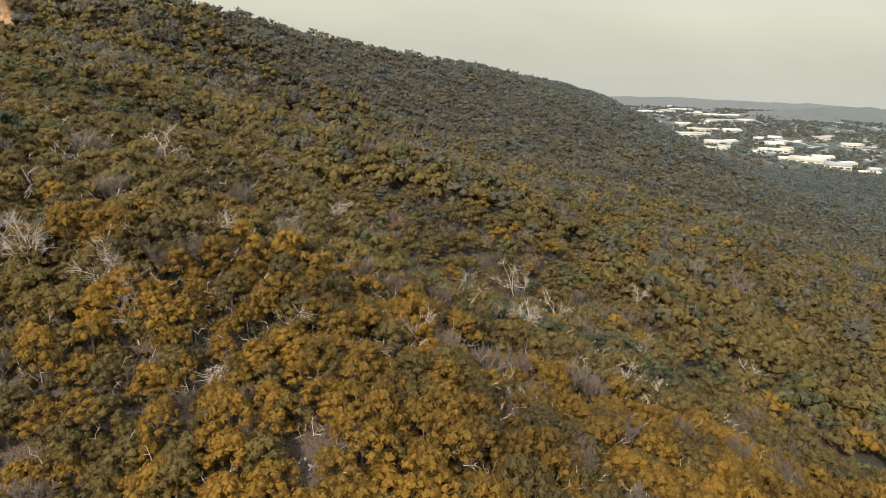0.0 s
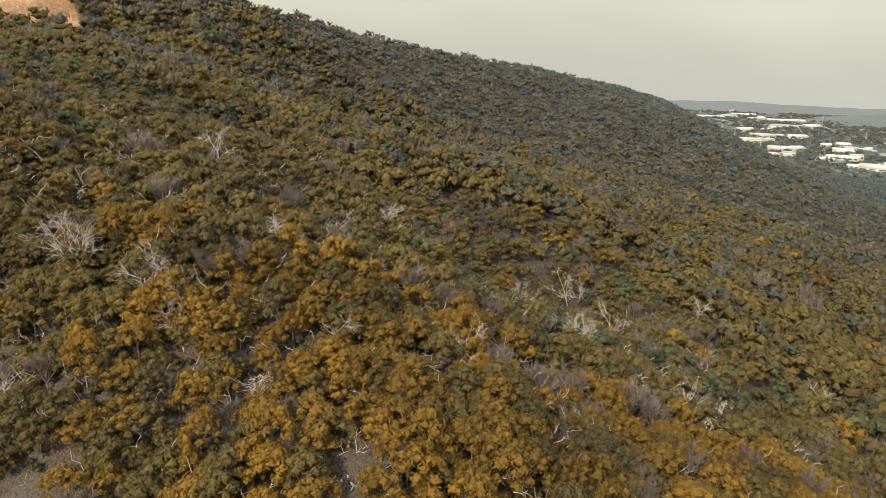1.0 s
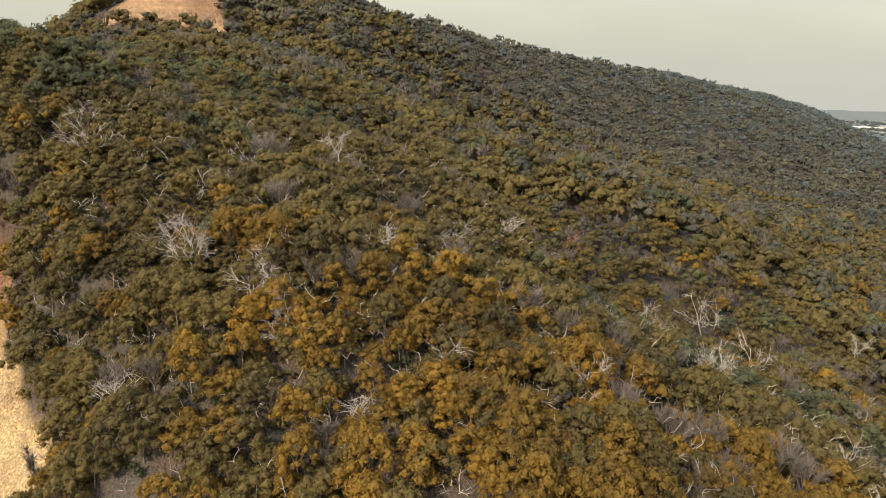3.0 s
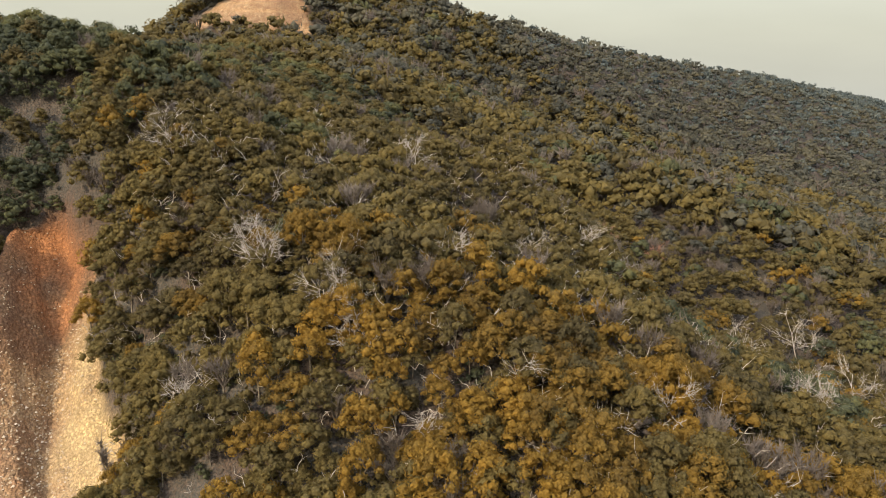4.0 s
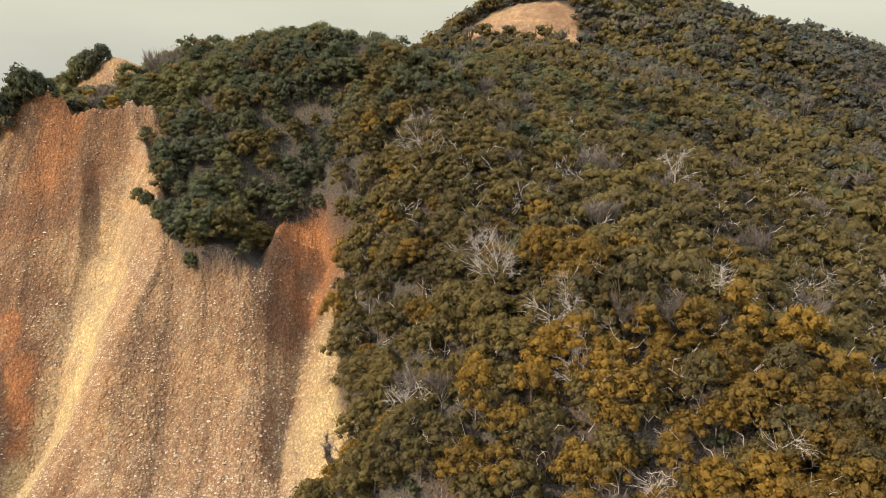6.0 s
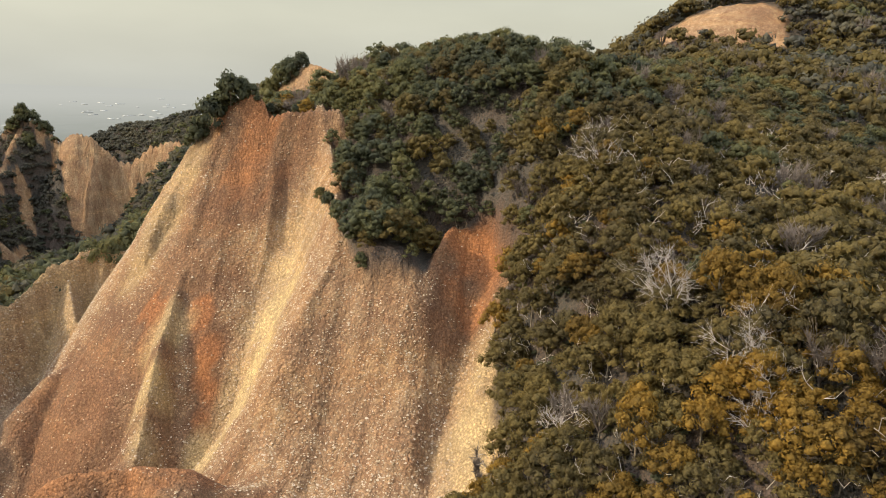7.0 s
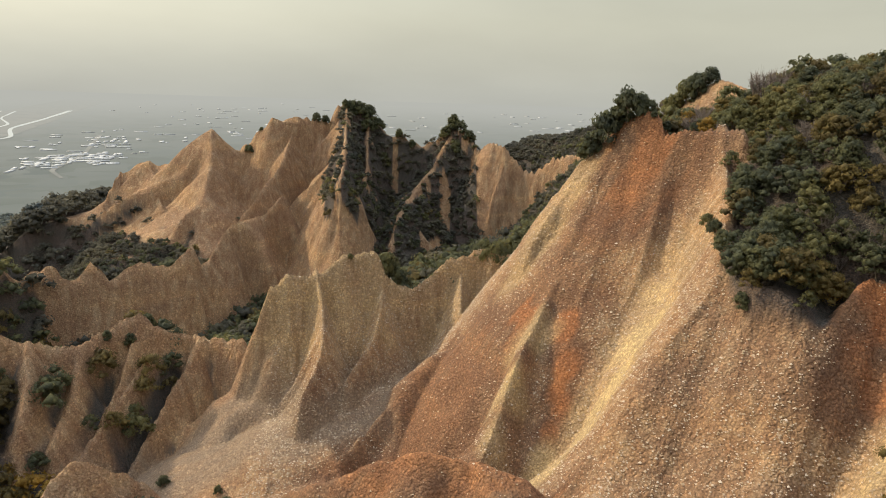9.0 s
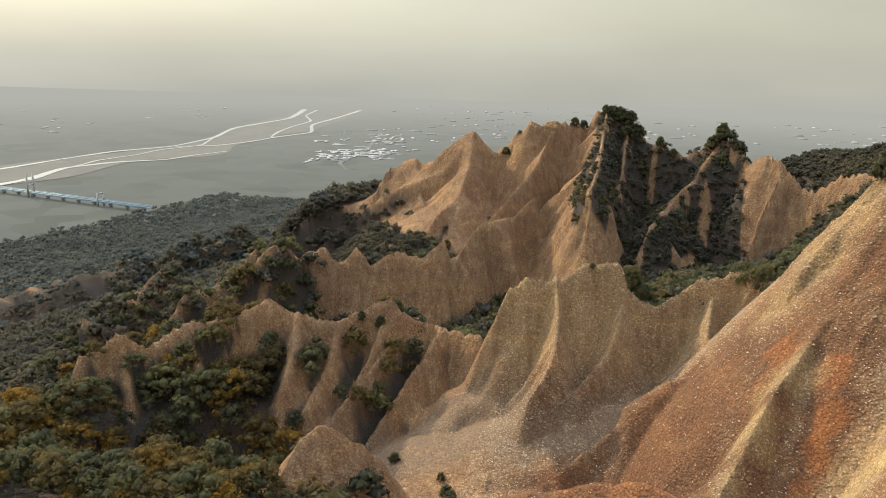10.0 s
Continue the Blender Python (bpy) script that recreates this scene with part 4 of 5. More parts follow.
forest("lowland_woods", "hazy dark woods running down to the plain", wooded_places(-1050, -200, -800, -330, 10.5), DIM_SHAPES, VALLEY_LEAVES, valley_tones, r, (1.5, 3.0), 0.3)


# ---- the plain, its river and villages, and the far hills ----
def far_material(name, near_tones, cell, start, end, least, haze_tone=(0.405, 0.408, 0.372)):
    """Fields and woods seen through kilometres of haze: the haze is painted on as emission, stronger with range from
    the hills.
    """
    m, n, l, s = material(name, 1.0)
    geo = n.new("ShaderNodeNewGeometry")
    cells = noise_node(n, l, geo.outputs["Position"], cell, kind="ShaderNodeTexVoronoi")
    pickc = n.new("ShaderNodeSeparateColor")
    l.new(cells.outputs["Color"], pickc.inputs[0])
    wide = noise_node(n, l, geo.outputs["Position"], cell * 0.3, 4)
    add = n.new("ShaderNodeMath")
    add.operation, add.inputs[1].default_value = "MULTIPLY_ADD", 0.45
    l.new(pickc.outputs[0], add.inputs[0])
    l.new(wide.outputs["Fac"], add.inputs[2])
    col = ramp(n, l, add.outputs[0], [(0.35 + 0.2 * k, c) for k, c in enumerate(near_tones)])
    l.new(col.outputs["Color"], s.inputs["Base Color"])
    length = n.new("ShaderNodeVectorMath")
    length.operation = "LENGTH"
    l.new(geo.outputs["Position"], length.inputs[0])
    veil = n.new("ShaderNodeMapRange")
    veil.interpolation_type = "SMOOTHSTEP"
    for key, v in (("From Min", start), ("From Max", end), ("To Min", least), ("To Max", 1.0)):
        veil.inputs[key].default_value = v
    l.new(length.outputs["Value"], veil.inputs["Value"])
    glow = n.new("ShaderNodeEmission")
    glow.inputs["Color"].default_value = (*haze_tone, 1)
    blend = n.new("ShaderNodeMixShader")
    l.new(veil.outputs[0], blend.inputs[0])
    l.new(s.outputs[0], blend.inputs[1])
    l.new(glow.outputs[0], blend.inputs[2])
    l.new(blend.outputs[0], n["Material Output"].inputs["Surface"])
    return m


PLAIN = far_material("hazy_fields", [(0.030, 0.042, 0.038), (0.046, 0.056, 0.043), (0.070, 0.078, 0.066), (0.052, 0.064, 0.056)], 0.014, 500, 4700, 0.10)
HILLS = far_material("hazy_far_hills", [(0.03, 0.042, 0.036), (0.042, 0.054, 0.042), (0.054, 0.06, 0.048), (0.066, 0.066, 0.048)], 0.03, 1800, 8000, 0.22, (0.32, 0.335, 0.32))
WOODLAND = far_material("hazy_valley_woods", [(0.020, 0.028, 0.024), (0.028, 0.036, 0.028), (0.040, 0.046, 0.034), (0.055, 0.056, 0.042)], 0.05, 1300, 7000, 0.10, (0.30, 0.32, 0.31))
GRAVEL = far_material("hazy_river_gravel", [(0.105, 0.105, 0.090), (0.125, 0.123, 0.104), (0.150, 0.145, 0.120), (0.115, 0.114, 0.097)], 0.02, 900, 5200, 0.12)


def build_plain():
    rings = np.geomspace(880, 6500, 44)
    turns = np.linspace(0, 2 * math.pi, 181)[:-1]
    rr, tt = np.meshgrid(rings, turns, indexing="ij")
    x, y = rr * np.cos(tt), rr * np.sin(tt)
    z = plain_height(x) + 1.5
    idx = np.arange(x.size).reshape(x.shape)
    nxt = np.roll(idx, -1, 1)
    quads = np.stack([idx[:-1], idx[1:], nxt[1:], nxt[:-1]], -1).reshape(-1, 4)
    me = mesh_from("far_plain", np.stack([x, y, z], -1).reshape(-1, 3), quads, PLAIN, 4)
    return tagged(new("backdrop_plain", me), "hazy farmland plain stretching to the horizon", "plain", kind="structure")


def build_woodland():
    """Dark woods on the valley floor round the town."""
    rr, tt = np.meshgrid(np.geomspace(1250, 5200, 60), np.radians(np.linspace(28, 84, 120)), indexing="ij")
    x, y = rr * np.cos(tt), rr * np.sin(tt)
    z = plain_height(x) + 2.4 + 2.5 * value_noise(x / 18, y / 18, 95)
    idx = np.arange(x.size).reshape(x.shape)
    quads = np.stack([idx[:-1, :-1], idx[1:, :-1], idx[1:, 1:], idx[:-1, 1:]], -1).reshape(-1, 4)
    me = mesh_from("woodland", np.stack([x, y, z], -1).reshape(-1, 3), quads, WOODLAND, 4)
    return tagged(new("backdrop_woodland", me), "hazy dark woods filling the valley floor round the town", "woods", kind="structure")


build_plain()
build_woodland()


def ribbon(name, centre, widths, z, mat, label, category, kind="structure", bend=0.0, seed=3):
    """A flat band along a line of (x, y), smoothed, with a width at each node."""
    c, w = np.array(centre, float), np.array(widths, float)
    t = np.linspace(0, len(c) - 1, 12 * len(c))
    k = np.arange(len(c))
    x, y, w = np.interp(t, k, c[:, 0]), np.interp(t, k, c[:, 1]), np.interp(t, k, w)
    for _ in range(6):
        x[1:-1], y[1:-1] = (x[:-2] + 2 * x[1:-1] + x[2:]) / 4, (y[:-2] + 2 * y[1:-1] + y[2:]) / 4
    dx, dy = np.gradient(x), np.gradient(y)
    d = np.hypot(dx, dy)
    w = w * (1 + 0.35 * value_noise(t * 1.7, t * 0, seed))
    x, y = x - dy / d * bend * value_noise(t * 0.9, t * 0 + 4, seed), y + dx / d * bend * value_noise(t * 0.9, t * 0 + 4, seed)
    left = np.stack([x - dy / d * w / 2, y + dx / d * w / 2, np.full(len(x), z)], 1)
    right = np.stack([x + dy / d * w / 2, y - dx / d * w / 2, np.full(len(x), z)], 1)
    n = len(x)
    i = np.arange(n - 1)
    me = mesh_from(name, np.concatenate([left, right]), np.stack([i, i + n, i + n + 1, i + 1], 1), mat, 4)
    return tagged(new(name, me), label, category, kind=kind)


WATER, wn2, wl2, ws2 = material("river_water", 0.3)
ws2.inputs["Base Color"].default_value, ws2.inputs["Specular IOR Level"].default_value = (0.24, 0.255, 0.24, 1), 0.5
ribbon("river_bed", [(-700, -1320), (-1000, -1300), (-1250, -1340), (-1480, -1290), (-1800, -1370), (-2300, -1520), (-3250, -1830), (-4200, -2100)], [230, 220, 180, 210, 200, 240, 280, 220], 2.6, GRAVEL, "pale gravel bed of a braided river", "river bed")
ribbon("river", [(-800, -1210), (-915, -1211), (-999, -1227), (-1126, -1283), (-1240, -1272), (-1347, -1202), (-1450, -1215), (-1553, -1197)], [20, 23, 18, 15, 13, 11, 9, 7], 3.4, WATER, "bright winding channel of the braided river", "river", bend=8, seed=5)
ribbon("river", [(-900, -1400), (-1042, -1382), (-1204, -1410), (-1388, -1427), (-1552, -1371), (-1812, -1448), (-2101, -1610), (-2600, -1700), (-3144, -1967)], [15, 17, 13, 15, 12, 15, 19, 22, 26], 3.4, WATER, "bright winding channel of the braided river", "river", bend=14, seed=8)
ribbon("river", [(-1553, -1371), (-1640, -1300), (-1760, -1290), (-1920, -1311), (-2140, -1300), (-2424, -1453), (-2800, -1560), (-3292, -1717)], [9, 10, 10, 13, 13, 16, 19, 22], 3.4, WATER, "bright winding channel of the braided river", "river", bend=16, seed=12)
ribbon("river", [(-1126, -1283), (-1240, -1330), (-1360, -1320), (-1480, -1350), (-1620, -1330), (-1812, -1448)], [5, 7, 6, 8, 6, 5], 3.5, WATER, "thin side channel of the braided river", "river", bend=12, seed=21)
ribbon("river", [(-1920, -1311), (-2100, -1400), (-2300, -1480), (-2550, -1560), (-2800, -1740), (-3144, -1900)], [6, 9, 8, 10, 10, 12], 3.5, WATER, "thin side channel of the braided river", "river", bend=18, seed=25)
ribbon("road", [(-1440, -760), (-1534, -836), (-1800, -900), (-2300, -1100)], [10, 12, 14, 12], 2.8, GRAVEL, "pale country road over the plain", "road")

WHITEWASH, _, _, wp = material("sunlit_white_walls", 0.8)
wp.inputs["Base Color"].default_value = (0.42, 0.41, 0.36, 1)
ROOF, rn, rl, rs = material("pale_metal_roof", 0.55)
rgeo = rn.new("ShaderNodeObjectInfo")
rl.new(ramp(rn, rl, rgeo.outputs["Random"], [(0.1, (0.52, 0.50, 0.44)), (0.35, (0.24, 0.25, 0.245)), (0.6, (0.36, 0.325, 0.265)), (0.85, (0.48, 0.465, 0.42))]).outputs["Color"], rs.inputs["Base Color"])
GLASS_DARK, _, _, gd = material("dark_window_glass", 0.2)
gd.inputs["Base Color"].default_value = (0.06, 0.08, 0.09, 1)


def box(x0, x1, y0, y1, z0, z1):
    v = [(x, y, z) for x in (x0, x1) for y in (y0, y1) for z in (z0, z1)]
    f = [(0, 1, 3), (0, 3, 2), (4, 6, 7), (4, 7, 5), (0, 4, 5), (0, 5, 1), (2, 3, 7), (2, 7, 6), (0, 2, 6), (0, 6, 4), (1, 5, 7), (1, 7, 3)]
    return np.array(v, float), np.array(f)


def factory(x, y, wide, deep, tall, turn):
    """A works hall: walls, a shallow gabled roof, a band of windows and a gate."""
    ob = tagged(new("factory_building"), "white industrial hall with a pale metal roof in the valley town", "building", "town buildings")
    ob.matrix_world = pose(x, y, float(plain_height(np.array([x]))[0]) - 2, 0, 0, turn)
    w, d = wide / 2, deep / 2
    part("wall", mesh_from("wall", *box(-w, w, -d, d, 0, tall), WHITEWASH), ob)
    v = [(-w - 1, -d - 1, tall), (w + 1, -d - 1, tall), (w + 1, d + 1, tall), (-w - 1, d + 1, tall), (-w - 1, 0, tall + 0.14 * deep), (w + 1, 0, tall + 0.14 * deep)]
    part("roof", mesh_from("roof", v, [(0, 1, 5), (0, 5, 4), (2, 3, 4), (2, 4, 5), (0, 4, 3), (1, 2, 5), (0, 3, 2), (0, 2, 1)], ROOF), ob)
    for k in range(4):
        cx = -w + wide * (k + 0.5) / 4
        part("window", mesh_from("window", *box(cx - wide * 0.09, cx + wide * 0.09, -d - 0.3, -d + 0.1, tall * 0.55, tall * 0.8), GLASS_DARK), ob)
    part("gate", mesh_from("gate", *box(-4, 4, -d - 0.25, -d + 0.1, 0, 5), ROOF), ob)
    return ob


# Halls of the valley town: plan place and length.
HALLS_FAR = [(1058, 3612, 217), (1296, 4176, 82), (1289, 3911, 147), (1228, 3526, 96), (923, 2753, 73), (918, 2515, 132), (811, 2319, 135), (1048, 2854, 65), (1356, 3506, 194), (1230, 3071, 237), (1019, 2507, 81)]
HALLS_NEAR = [(819, 2085, 114), (748, 1924, 83), (1007, 2255, 44), (1078, 2295, 58), (991, 2105, 83), (841, 1873, 65), (909, 1891, 76), (1098, 2199, 58), (906, 1721, 121), (863, 1741, 69), (911, 1597, 85), (940, 1527, 62), (1254, 2332, 82), (1230, 2114, 84)]
rt = np.random.default_rng(31)
for x, y, wide in HALLS_FAR:
    factory(x - 0.12 * wide, y, wide * 0.62, rt.uniform(24, 44), rt.uniform(8, 15), rt.uniform(-22, 12))
    factory(x + 0.36 * wide, y + 40, wide * 0.34, rt.uniform(20, 60), rt.uniform(7, 18), rt.uniform(-30, 30))
for x, y, wide in HALLS_NEAR:
    factory(x - 0.1 * wide, y, wide * 0.66, max(16, rt.uniform(0.3, 0.6) * wide), rt.uniform(7, 14), rt.uniform(-34, -6))
    factory(x + 0.32 * wide, y + 26, wide * 0.4, max(14, 0.3 * wide), rt.uniform(9, 17), rt.uniform(-40, 30))
for k in range(7):
    factory(1300 + 75 * k, 1905 - 62 * k, rt.uniform(38, 60), 20, rt.uniform(6, 9), -40 + rt.uniform(-4, 4))


FARWALL, _, _, fw = material("grey_far_walls", 0.9)
fw.inputs["Base Color"].default_value = (0.33, 0.33, 0.31, 1)


def villages(name, label, spots, seed):
    """Far clusters of low houses too small to tell apart."""
    q = np.random.default_rng(seed)
    pieces = []
    for cx, cy, reach, count in spots:
        for _ in range(count):
            x, y = cx + q.normal() * reach, cy + q.normal() * reach * 0.7
            w, d, h = q.uniform(12, 46), q.uniform(6, 14), q.uniform(1.8, 3.4)
            v, f = box(-w / 2, w / 2, -d / 2, d / 2, 0, h)
            a0 = q.choice([0.4, 1.97]) + q.normal() * 0.1
            v = np.stack([v[:, 0] * math.cos(a0) - v[:, 1] * math.sin(a0) + x, v[:, 0] * math.sin(a0) + v[:, 1] * math.cos(a0) + y, v[:, 2] + plain_height(v[:, 0] * 0 + x) + 1], 1)
            pieces.append((v, f))
    return tagged(new(name, mesh_from(name, *joined(pieces), FARWALL)), label, "village", kind="stuff")


villages("plain_village", "pale village houses and greenhouses on the hazy plain", [(-1700, -900, 70, 60), (-2100, -1000, 130, 50), (-2600, -800, 240, 35), (-3000, -300, 380, 45), (-3200, 500, 420, 45), (-2900, 1100, 350, 35), (-2400, -2300, 300, 10), (-1700, -2100, 180, 6), (-3700, -1100, 400, 35), (-1750, -820, 60, 40)], 5)
def town_woods():
    """Hazy trees round and between the halls of the town."""
    x, y = scatter(420, 2300, 1300, 4200, 36.0, r)
    keep = (value_noise(x / 130, y / 200, 91) > -0.45) & (x < 0.72 * y) & (x > 0.22 * y)
    x, y = x[keep], y[keep]
    forest("town_woods", "hazy dark trees round the valley town", (x, y, plain_height(x) - 1), DIM_SHAPES, [LEAF_HAZE, LEAF_FAR], lambda x, y, c: (c < 0.35).astype(int), r, (3.2, 6.0), -0.6)


town_woods()
villages("town_houses", "low pale houses between the industrial halls", [(960, 1750, 90, 14), (1050, 2150, 110, 20), (1250, 1950, 120, 24), (1400, 2200, 180, 24), (1350, 3200, 220, 16)], 6)


def far_hill(name, label, x, y, long, wide, tall, turn, seed):
    """A long low hazy hill."""
    u, v = np.meshgrid(np.linspace(-1, 1, 60), np.linspace(-1, 1, 14))
    z = tall * np.clip(1 - v**2, 0, 1) * np.clip(1 - u**4, 0, 1) * (0.75 + 0.3 * value_noise(u * 4, v * 2, seed) + 0.12 * value_noise(u * 15, v * 4, seed + 1))
    a0 = radians(turn)
    px, py = x + u * long * math.cos(a0) - v * wide * math.sin(a0), y + u * long * math.sin(a0) + v * wide * math.cos(a0)
    idx = np.arange(u.size).reshape(u.shape)
    quads = np.stack([idx[:-1, :-1], idx[:-1, 1:], idx[1:, 1:], idx[1:, :-1]], -1).reshape(-1, 4)
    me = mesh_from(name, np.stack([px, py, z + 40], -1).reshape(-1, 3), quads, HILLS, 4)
    me.polygons.foreach_set("use_smooth", np.ones(len(quads), bool))
    return tagged(new(name, me), label, "hill", kind="structure")


far_hill("backdrop_hill_east", "hazy wooded hill beyond the valley town", 2600, 3100, 1300, 320, 92, -40, 71)
far_hill("backdrop_hill_north", "hazy blue hill closing the valley", 1500, 4500, 1500, 250, 58, -10, 74)

STEEL, _, _, sp = material("pale_blue_steel", 0.45)
sp.inputs["Base Color"].default_value, sp.inputs["Metallic"].default_value = (0.38, 0.48, 0.52, 1), 0.2
CONCRETE = bark_material("weathered_concrete", (0.30, 0.29, 0.27), (0.42, 0.41, 0.38))


def build_bridge():
    """A long pale-blue pipe bridge over the river flats, with portal towers."""
    ob = tagged(new("bridge"), "long pale blue steel bridge over the river flats", "bridge")
    ob.matrix_world = pose(-868, -800, 0, 0, 0, 0)
    part("deck", mesh_from("deck", *box(-5, 5, -420, 0, 8, 9.2), STEEL), ob)
    for x in (-4.6, 4.6):
        part("girder", mesh_from("girder", *box(x - 0.5, x + 0.5, -420, 0, 9.2, 11.2), STEEL), ob)
        part("handrail", mesh_from("handrail", *box(x - 0.2, x + 0.2, -420, 0, 12.2, 12.6), STEEL), ob)
    for k in range(12):
        part("pier", mesh_from("pier", *box(-3, 3, -36 * k - 14, -36 * k - 11, 0, 8), CONCRETE), ob)
    for y in (-106, -268):
        for x in (-6, 6):
            part("tower_leg", mesh_from("tower_leg", *box(x - 1.1, x + 1.1, y - 1.2, y + 1.2, 0, 42 if y < -200 else 24), CONCRETE), ob)
        part("tower_beam", mesh_from("tower_beam", *box(-6, 6, y - 1, y + 1, 22, 24), CONCRETE), ob)
    return ob


build_bridge()


# ---- bare and dead trees, rim trees, clearings ----
def branch_set(q, tall, forks, thick):
    """Crooked limbs of a leafless tree: a list of (vertices, triangles), trunk first."""
    lean = q.normal(size=2) * 0.12 * tall
    top = np.array([lean[0], lean[1], tall * 0.62])
    trunk = limb([(0, 0, -0.6), top * 0.5 + (*(q.normal(size=2) * 0.12), 0), top], [thick, thick * 0.75, thick * 0.5], 6)
    limbs = []
    for k in range(forks):
        a0, rise = 2.4 * k + q.uniform(-0.4, 0.4), q.uniform(0.25, 1.0)
        start = top * q.uniform(0.45, 1.0)
        away = np.array([math.cos(a0), math.sin(a0), 0]) * tall * q.uniform(0.16, 0.34) * (1.2 - 0.5 * rise)
        end = start + away + np.array([0, 0, tall * 0.42 * rise])
        mid = (start + end) / 2 + q.normal(size=3) * 0.06 * tall + away * 0.2
        pieces = [limb([start, mid, end], [thick * 0.42, thick * 0.28, thick * 0.1], 4)]
        for _ in range(7):
            base = mid + (end - mid) * q.uniform(0.0, 0.8)
            tip = base + (away / tall * 0.6 + q.normal(size=3) * 0.13 + np.array([0, 0, 0.13])) * tall * q.uniform(0.5, 1.0)
            pieces.append(limb([base, (base + tip) / 2 + q.normal(size=3) * 0.03 * tall, tip], [thick * 0.24, thick * 0.17, thick * 0.08], 3))
            for _ in range(2):
                pieces.append(limb([(base + tip) / 2, (base + tip) / 2 + (tip - base) * 0.45 + q.normal(size=3) * 0.06 * tall], [thick * 0.13, thick * 0.05], 3))
        limbs.append(joined(pieces))
    return trunk, limbs


def ground_at(x, y):
    return float(terrain(np.array([x]), np.array([y]))[0][0])


def bare_tree(x, y, tall, forks, seed, label, mat, thick=0.16):
    q = np.random.default_rng(seed)
    trunk, limbs = branch_set(q, tall, forks, thick)
    ob = tagged(new("bare_tree"), label, "tree", "bare trees")
    part("trunk", mesh_from("trunk", *trunk, mat), ob)
    for p in limbs:
        part("branch", mesh_from("branch", *p, mat), ob)
    ob.matrix_world = pose(x, y, ground_at(x, y), 0, 0, q.uniform(0, 360))
    return ob


BLEACHED = "bleached leafless tree with crooked pale branches"
for k, (x, y, tall) in enumerate(((-75, 121, 9.5), (-72, 119.5, 8.5), (-78, 122, 8), (-60, 120, 9), (-57, 118, 8.5), (-62, 118, 7.5), (-55, 116, 7), (-53, 113.5, 6.5), (-50, 114, 6), (6.4, 211, 11), (25, 182, 12), (22, 184, 9), (-110, 136, 8), (-40, 171, 9), (-30, 193, 9), (45, 150, 9), (-37, 108, 7), (-12, 114, 7), (-25, 118, 7.5), (-5, 128, 8), (8, 205, 9), (-66, 245, 10), (-92, 240, 10))):
    bare_tree(x, y, tall * 1.3, 8, 100 + k, BLEACHED, BLEACHED_WOOD, 0.15)
for k, (x, y, tall) in enumerate(((28, 246, 13), (41, 217, 13), (-115, 139, 10), (-44, 133, 9), (78, 259, 11), (30, 247, 10), (-80, 104, 7), (105, 221, 11), (-76, 188, 11))):
    bare_tree(x, y, tall * 1.2, 7, 140 + k, "leaning pale tree with a bare forked stem", BLEACHED_WOOD, 0.19)
for k, (x, y, tall) in enumerate(((-44, 268, 8), (-40, 272, 7), (-37, 268, 8), (-19, 268, 8), (-47, 273, 7), (106, 206, 8), (102, 210, 7))):
    bare_tree(x, y, tall * 1.2, 12, 160 + k, "dry rust-red leafless tree in a clearing", RED_TWIG, 0.2)
for k, (x, y, tall) in enumerate(((-136, 137, 13), (-133, 139, 11), (-146, 128, 12), (-152, 122, 11), (-160, 118, 10))):
    bare_tree(x, y, tall, 4, 200 + k, "tall slender tree with a pale bare stem above dark woods", BARK, 0.15)


def twig_tangle():
    """Pale crooked bare limbs standing out of the crowns of the near slope."""
    q = np.random.default_rng(41)
    xs, ys = scatter(-120, 75, 90, 235, 4.6, q)
    z, wooded, *_ = terrain(xs, ys)
    pieces = []
    for x, y, h in zip(xs[wooded > 0.6], ys[wooded > 0.6], z[wooded > 0.6]):
        if q.random() < 0.62:
            thick = 0.075 if y < 140 else 0.11
            for _ in range(int(q.integers(2, 6))):
                a0 = q.uniform(0, 6.28)
                start = np.array([x + q.normal() * 1.2, y + q.normal() * 1.2, h + q.uniform(3.6, 5.4)])
                out = np.array([math.cos(a0), math.sin(a0), q.uniform(0.5, 1.3)]) * q.uniform(1.3, 2.6)
                line = [start, start + out * 0.4 + q.normal(size=3) * 0.3, start + out * 0.7 + q.normal(size=3) * 0.35, start + out + q.normal(size=3) * 0.3]
                pieces.append(limb(line, [thick, thick * 0.8, thick * 0.6, thick * 0.3], 3))
                for k in (1, 2):
                    pieces.append(limb([line[k], line[k] + out * 0.28 + q.normal(size=3) * 0.45], [thick * 0.6, thick * 0.25], 3))
    return tagged(new("bare_twigs", mesh_from("bare_twigs", *joined(pieces), DEADWOOD)), "pale crooked bare limbs standing out of the acacia crowns", "branches", kind="stuff")


twig_tangle()


def fallen_log(x, y, turn, long, seed):
    q = np.random.default_rng(seed)
    v = limb([(0, 0, 0.25), (long * 0.5, q.normal() * 0.2, 0.3), (long, 0, 0.22)], [0.2, 0.17, 0.1], 7)
    ob = tagged(new("fallen_log", mesh_from("fallen_log", *v, DEADWOOD)), "pale fallen log in a clearing of dry earth", "log", "fallen logs")
    ob.matrix_world = pose(x, y, ground_at(x, y), 0, 0, turn)


for k in range(6):
    fallen_log(-23.5 + 1.1 * k, 99.5 + 0.5 * (k % 3), 60 + 25 * (k % 4), 3.5 + 0.3 * k, 300 + k)

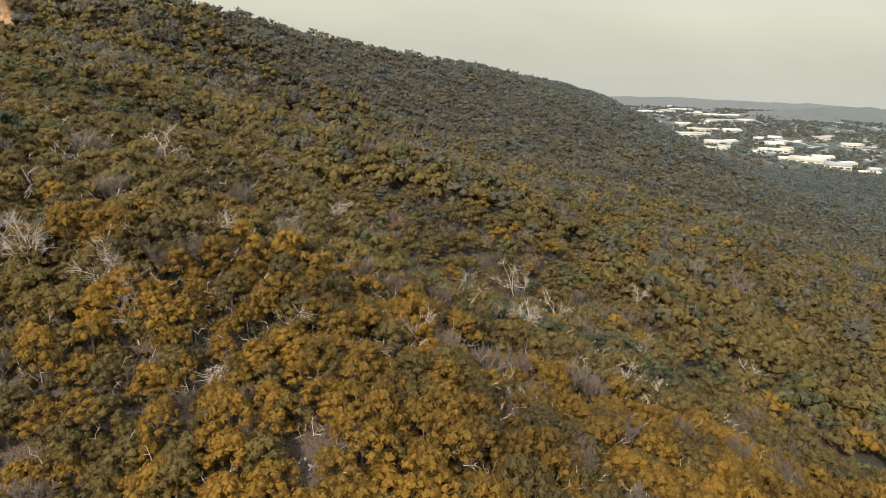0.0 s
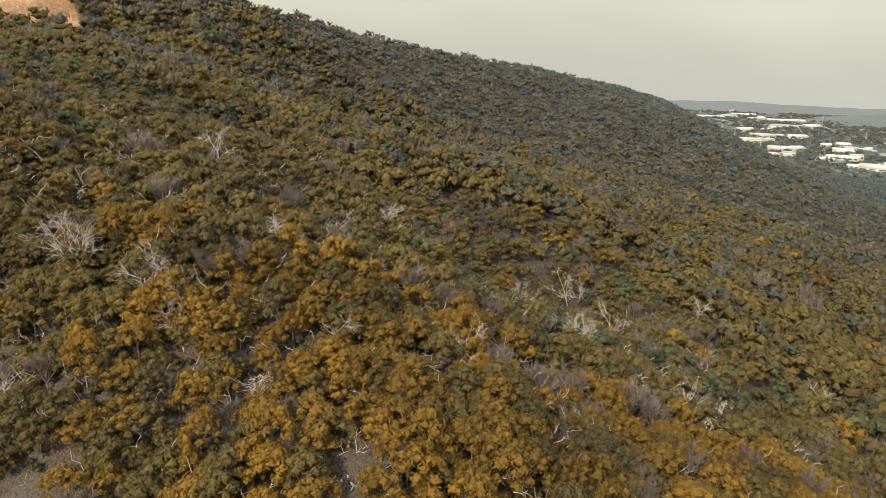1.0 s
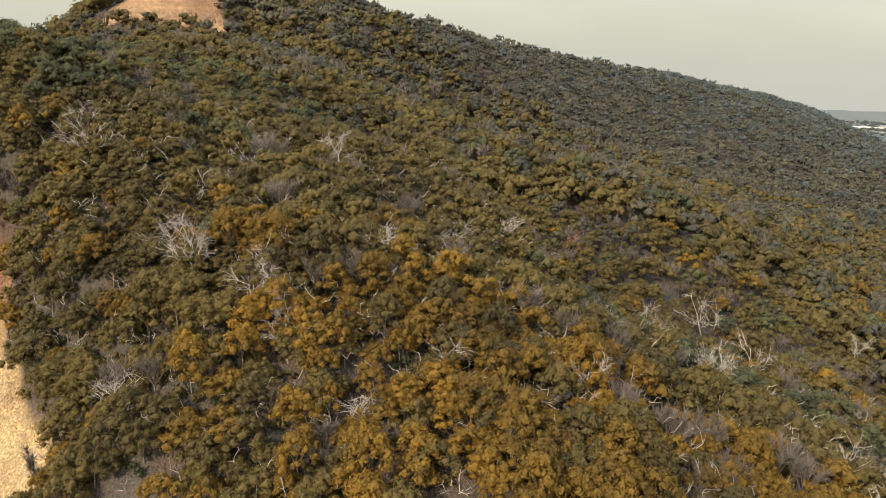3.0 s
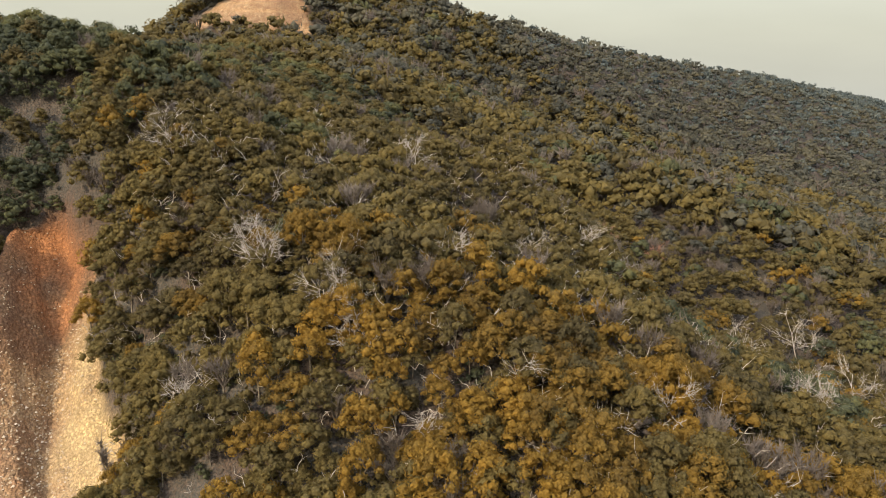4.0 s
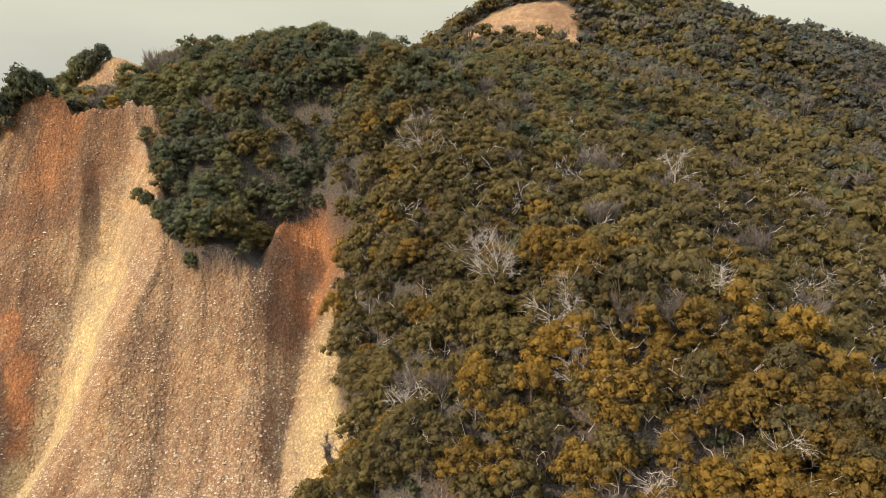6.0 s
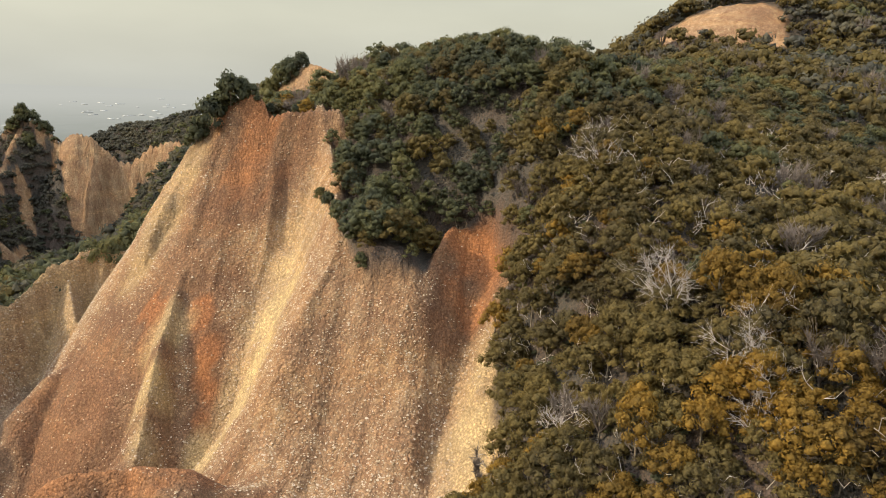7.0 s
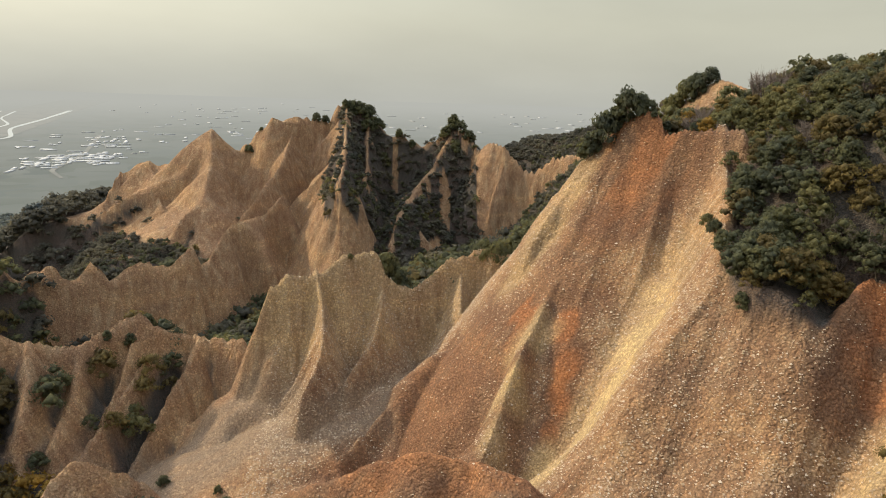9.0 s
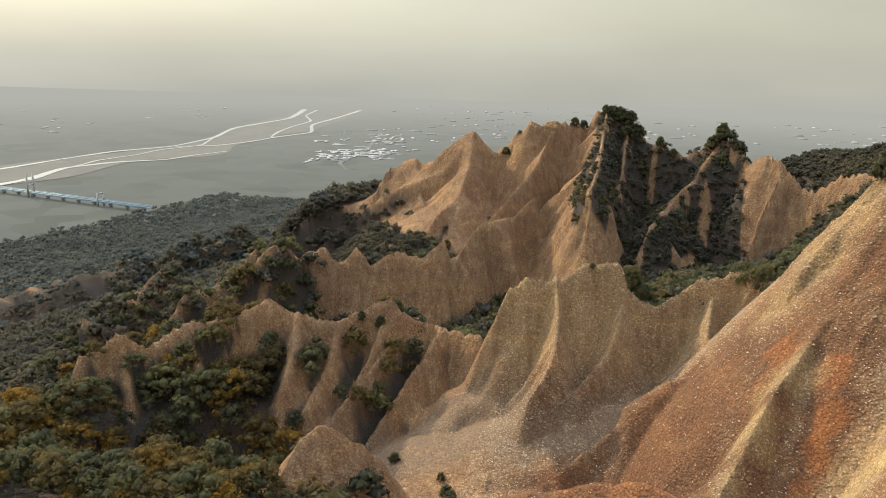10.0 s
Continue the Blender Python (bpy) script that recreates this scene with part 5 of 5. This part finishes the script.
rim_trunks = [mesh_from("trunk", *trunk_shape(r, 1.6), BARK) for _ in range(4)]
RIM_SHAPES = [mesh_from("crown", *crown_shape(r, 22, 34, spread_r=1.7, tall=2.3, leaf=0.34, size=0.85, hang=0.95), LEAF_DARK) for _ in range(4)]
rim_first = {}
for k, (x, y, g) in enumerate(((-214.5, 83.4, 1.9), (-212.7, 87.4, 2.3), (-211.7, 92.2, 2.4), (-211.8, 95.7, 1.6), (-219.1, 91.7, 2.3), (-209.0, 97.9, 0.9), (-207.7, 102.0, 0.8), (-204.3, 108.8, 1.0), (-226, 98, 2.0), (-210, 93, 0.6), (-206, 98, 0.5), (-203, 102, 0.55), (-200, 107, 0.6), (-231, 100, 1.8), (-255, 126, 2.0), (-259, 124, 2.2), (-252, 129, 1.5), (-263, 121, 1.8), (-240, 110, 1.7), (-246, 116, 1.8), (-236, 104, 1.6), (-270, 119, 1.3), (-280, 112, 1.3), (-290, 108, 1.2), (-300, 104, 1.2), (-312, 102, 1.2), (-322, 104, 1.1),
                               (-238, 26, 3.0), (-239, 31, 3.3), (-241, 36, 3.6), (-242, 40, 2.8), (-236.5, 23, 2.2), (-244, 33, 3.6), (-243, 44, 2.6), (-243, 56, 2.2), (-241, 61, 2.4), (-240, 66, 2.0), (-231, 72, 2.4), (-229, 75, 2.0), (-413, -12, 1.9), (-414, -8, 2.2), (-416, -3, 2.2), (-416, 2, 2.0), (-412, -16, 1.2), (-411, 45, 2.0), (-409, 49, 2.0), (-411, 41, 1.8), (-405, 54, 1.5), (-410, 6, 2.0), (-408, -3, 1.8), (-405, 47, 1.9), (-416, 14, 1.3), (-414, 22, 1.2), (-404, -62, 0.9), (-400, -68, 1.2), (-409, -32, 1.3), (-410, -27, 1.2),
                               (-176, 104.5, 0.8), (-168, 103.5, 1.0), (-160, 102, 0.9), (-150, 102, 1.0), (-144, 101, 0.9), (-238, 25, 1.9), (-239, 31, 2.4), (-236, 28, 1.8), (-242, 36, 2.4), (-240, 20, 1.5), (-244, 40, 1.9), (-245, 50, 1.5), (-243, 62, 1.9), (-241, 67, 1.7), (-238, 70, 1.3), (-226, 78, 1.6), (-224, 81, 1.3), (-246, 57, 1.6), (-234, 16, 0.6), (-229, 3, 0.5), (-225, -6, 0.45), (-230, 12, 0.5), (-243, 50, 0.6), (-222, -58, 1.0), (-231, -56, 1.3), (-205, -83, 0.7), (-214, -74, 0.7), (-219, -64, 0.8), (-188, -106, 0.7), (-170, -118, 0.6),
                               (-184, -34, 0.8), (-176, -16, 0.6), (-172, -13, 0.8), (-168, -10, 1.0), (-162, -12, 0.8), (-166, -15, 0.7))):
    m = Matrix.Translation((x, y, ground_at(x, y) - (0.15 if x > -380 else 0.15 + 1.1 * g))) @ Matrix.Rotation(k * 1.9, 4, "Z")
    shape = k % 4
    if shape not in rim_first:
        ob = tagged(new("shrub_tree"), "dark green shrubby tree on a bare crumbling crest", "tree", "trees on the bare crests")
        part("trunk", rim_trunks[shape], ob)
        part("crown", RIM_SHAPES[shape], ob).location = (0, 0, 0.15)
        rim_first[shape] = ob
        ob.matrix_world = m
    else:
        ob = copy_thing(rim_first[shape], m)
    ob.scale = (g, g, g * 1.25)


def cliff_stones():
    """Pale cobbles standing out of the conglomerate of the main cliff."""
    q = np.random.default_rng(77)
    x, y = q.uniform(-245, -92, 68000), q.uniform(-10, 132, 68000)
    keep = inside(x, y, BARE) > 1.0
    x, y = x[keep], y[keep]
    z, _, _, stain, pale = terrain(x, y)
    keep = q.random(len(x)) > 1.9 * np.clip(np.maximum(stain, 0.8 * pale) - 0.08, 0, 0.5)
    x, y, z = x[keep], y[keep], z[keep]
    size = 0.13 + 0.13 * q.random(len(x)) + 0.22 * q.random(len(x)) ** 7
    v, f = GEM[0][:5], GEM[1][:4]
    turn = q.uniform(0, 6.28, len(x))
    c, s0 = np.cos(turn)[:, None], np.sin(turn)[:, None]
    wide = q.uniform(0.7, 1.3, (len(x), 1))
    px, py = v[None, :, 0] * c * wide - v[None, :, 1] * s0, v[None, :, 0] * s0 * wide + v[None, :, 1] * c
    pts = np.stack([px, py, np.broadcast_to(v[None, :, 2], px.shape) * 0.8], -1) * size[:, None, None] + np.stack([x, y, z], -1)[:, None, :]
    faces = (f[None] + (np.arange(len(x)) * len(v))[:, None, None]).reshape(-1, 3)
    return tagged(new("cobbles", mesh_from("cobbles", pts.reshape(-1, 3), faces, COBBLE)), "pale rounded cobbles set in the crumbling cliff", "stones", kind="stuff")


def cobble_material():
    m, n, l, s = material("pale_cobble", 0.9)
    geo = n.new("ShaderNodeNewGeometry")
    tone = ramp(n, l, geo.outputs["Random Per Island"], [(0.0, (0.27, 0.18, 0.105)), (0.5, (0.35, 0.255, 0.155)), (1.0, (0.47, 0.38, 0.27))])
    dirt = noise_node(n, l, geo.outputs["Position"], 5.0, 3)
    l.new(mix(n, l, 0.25, tone.outputs["Color"], dirt.outputs["Color"], "MULTIPLY"), s.inputs["Base Color"])
    return m


COBBLE = cobble_material()
cliff_stones()


MASTS = [(741, 2474, 36), (699, 2298, 35), (705, 2192, 40), (756, 2110, 31), (1276, 2574, 33), (1397, 3208, 51)]


def mast(x, y, tall):
    """A slim lattice mast in the valley."""
    ob = tagged(new("power_mast"), "slim pale power mast rising from the valley woods", "mast", "power masts")
    base = float(plain_height(np.array([x]))[0])
    ob.matrix_world = pose(x, y, base, 0, 0, 20)
    for sx, sy in ((-1, -1), (1, -1), (1, 1), (-1, 1)):
        part("leg", mesh_from("leg", *limb([(1.8 * sx, 1.8 * sy, -2), (0.9 * sx, 0.9 * sy, tall * 0.6), (0.3 * sx, 0.3 * sy, tall)], [0.45, 0.35, 0.25], 4), CONCRETE), ob)
    for h in (0.72, 0.84, 0.95):
        part("crossarm", mesh_from("crossarm", *limb([(-5, 0, tall * h), (0, 0, tall * h + 0.8), (5, 0, tall * h)], [0.2, 0.35, 0.2], 4), CONCRETE), ob)


for x, y, tall in MASTS:
    mast(x, y, tall)
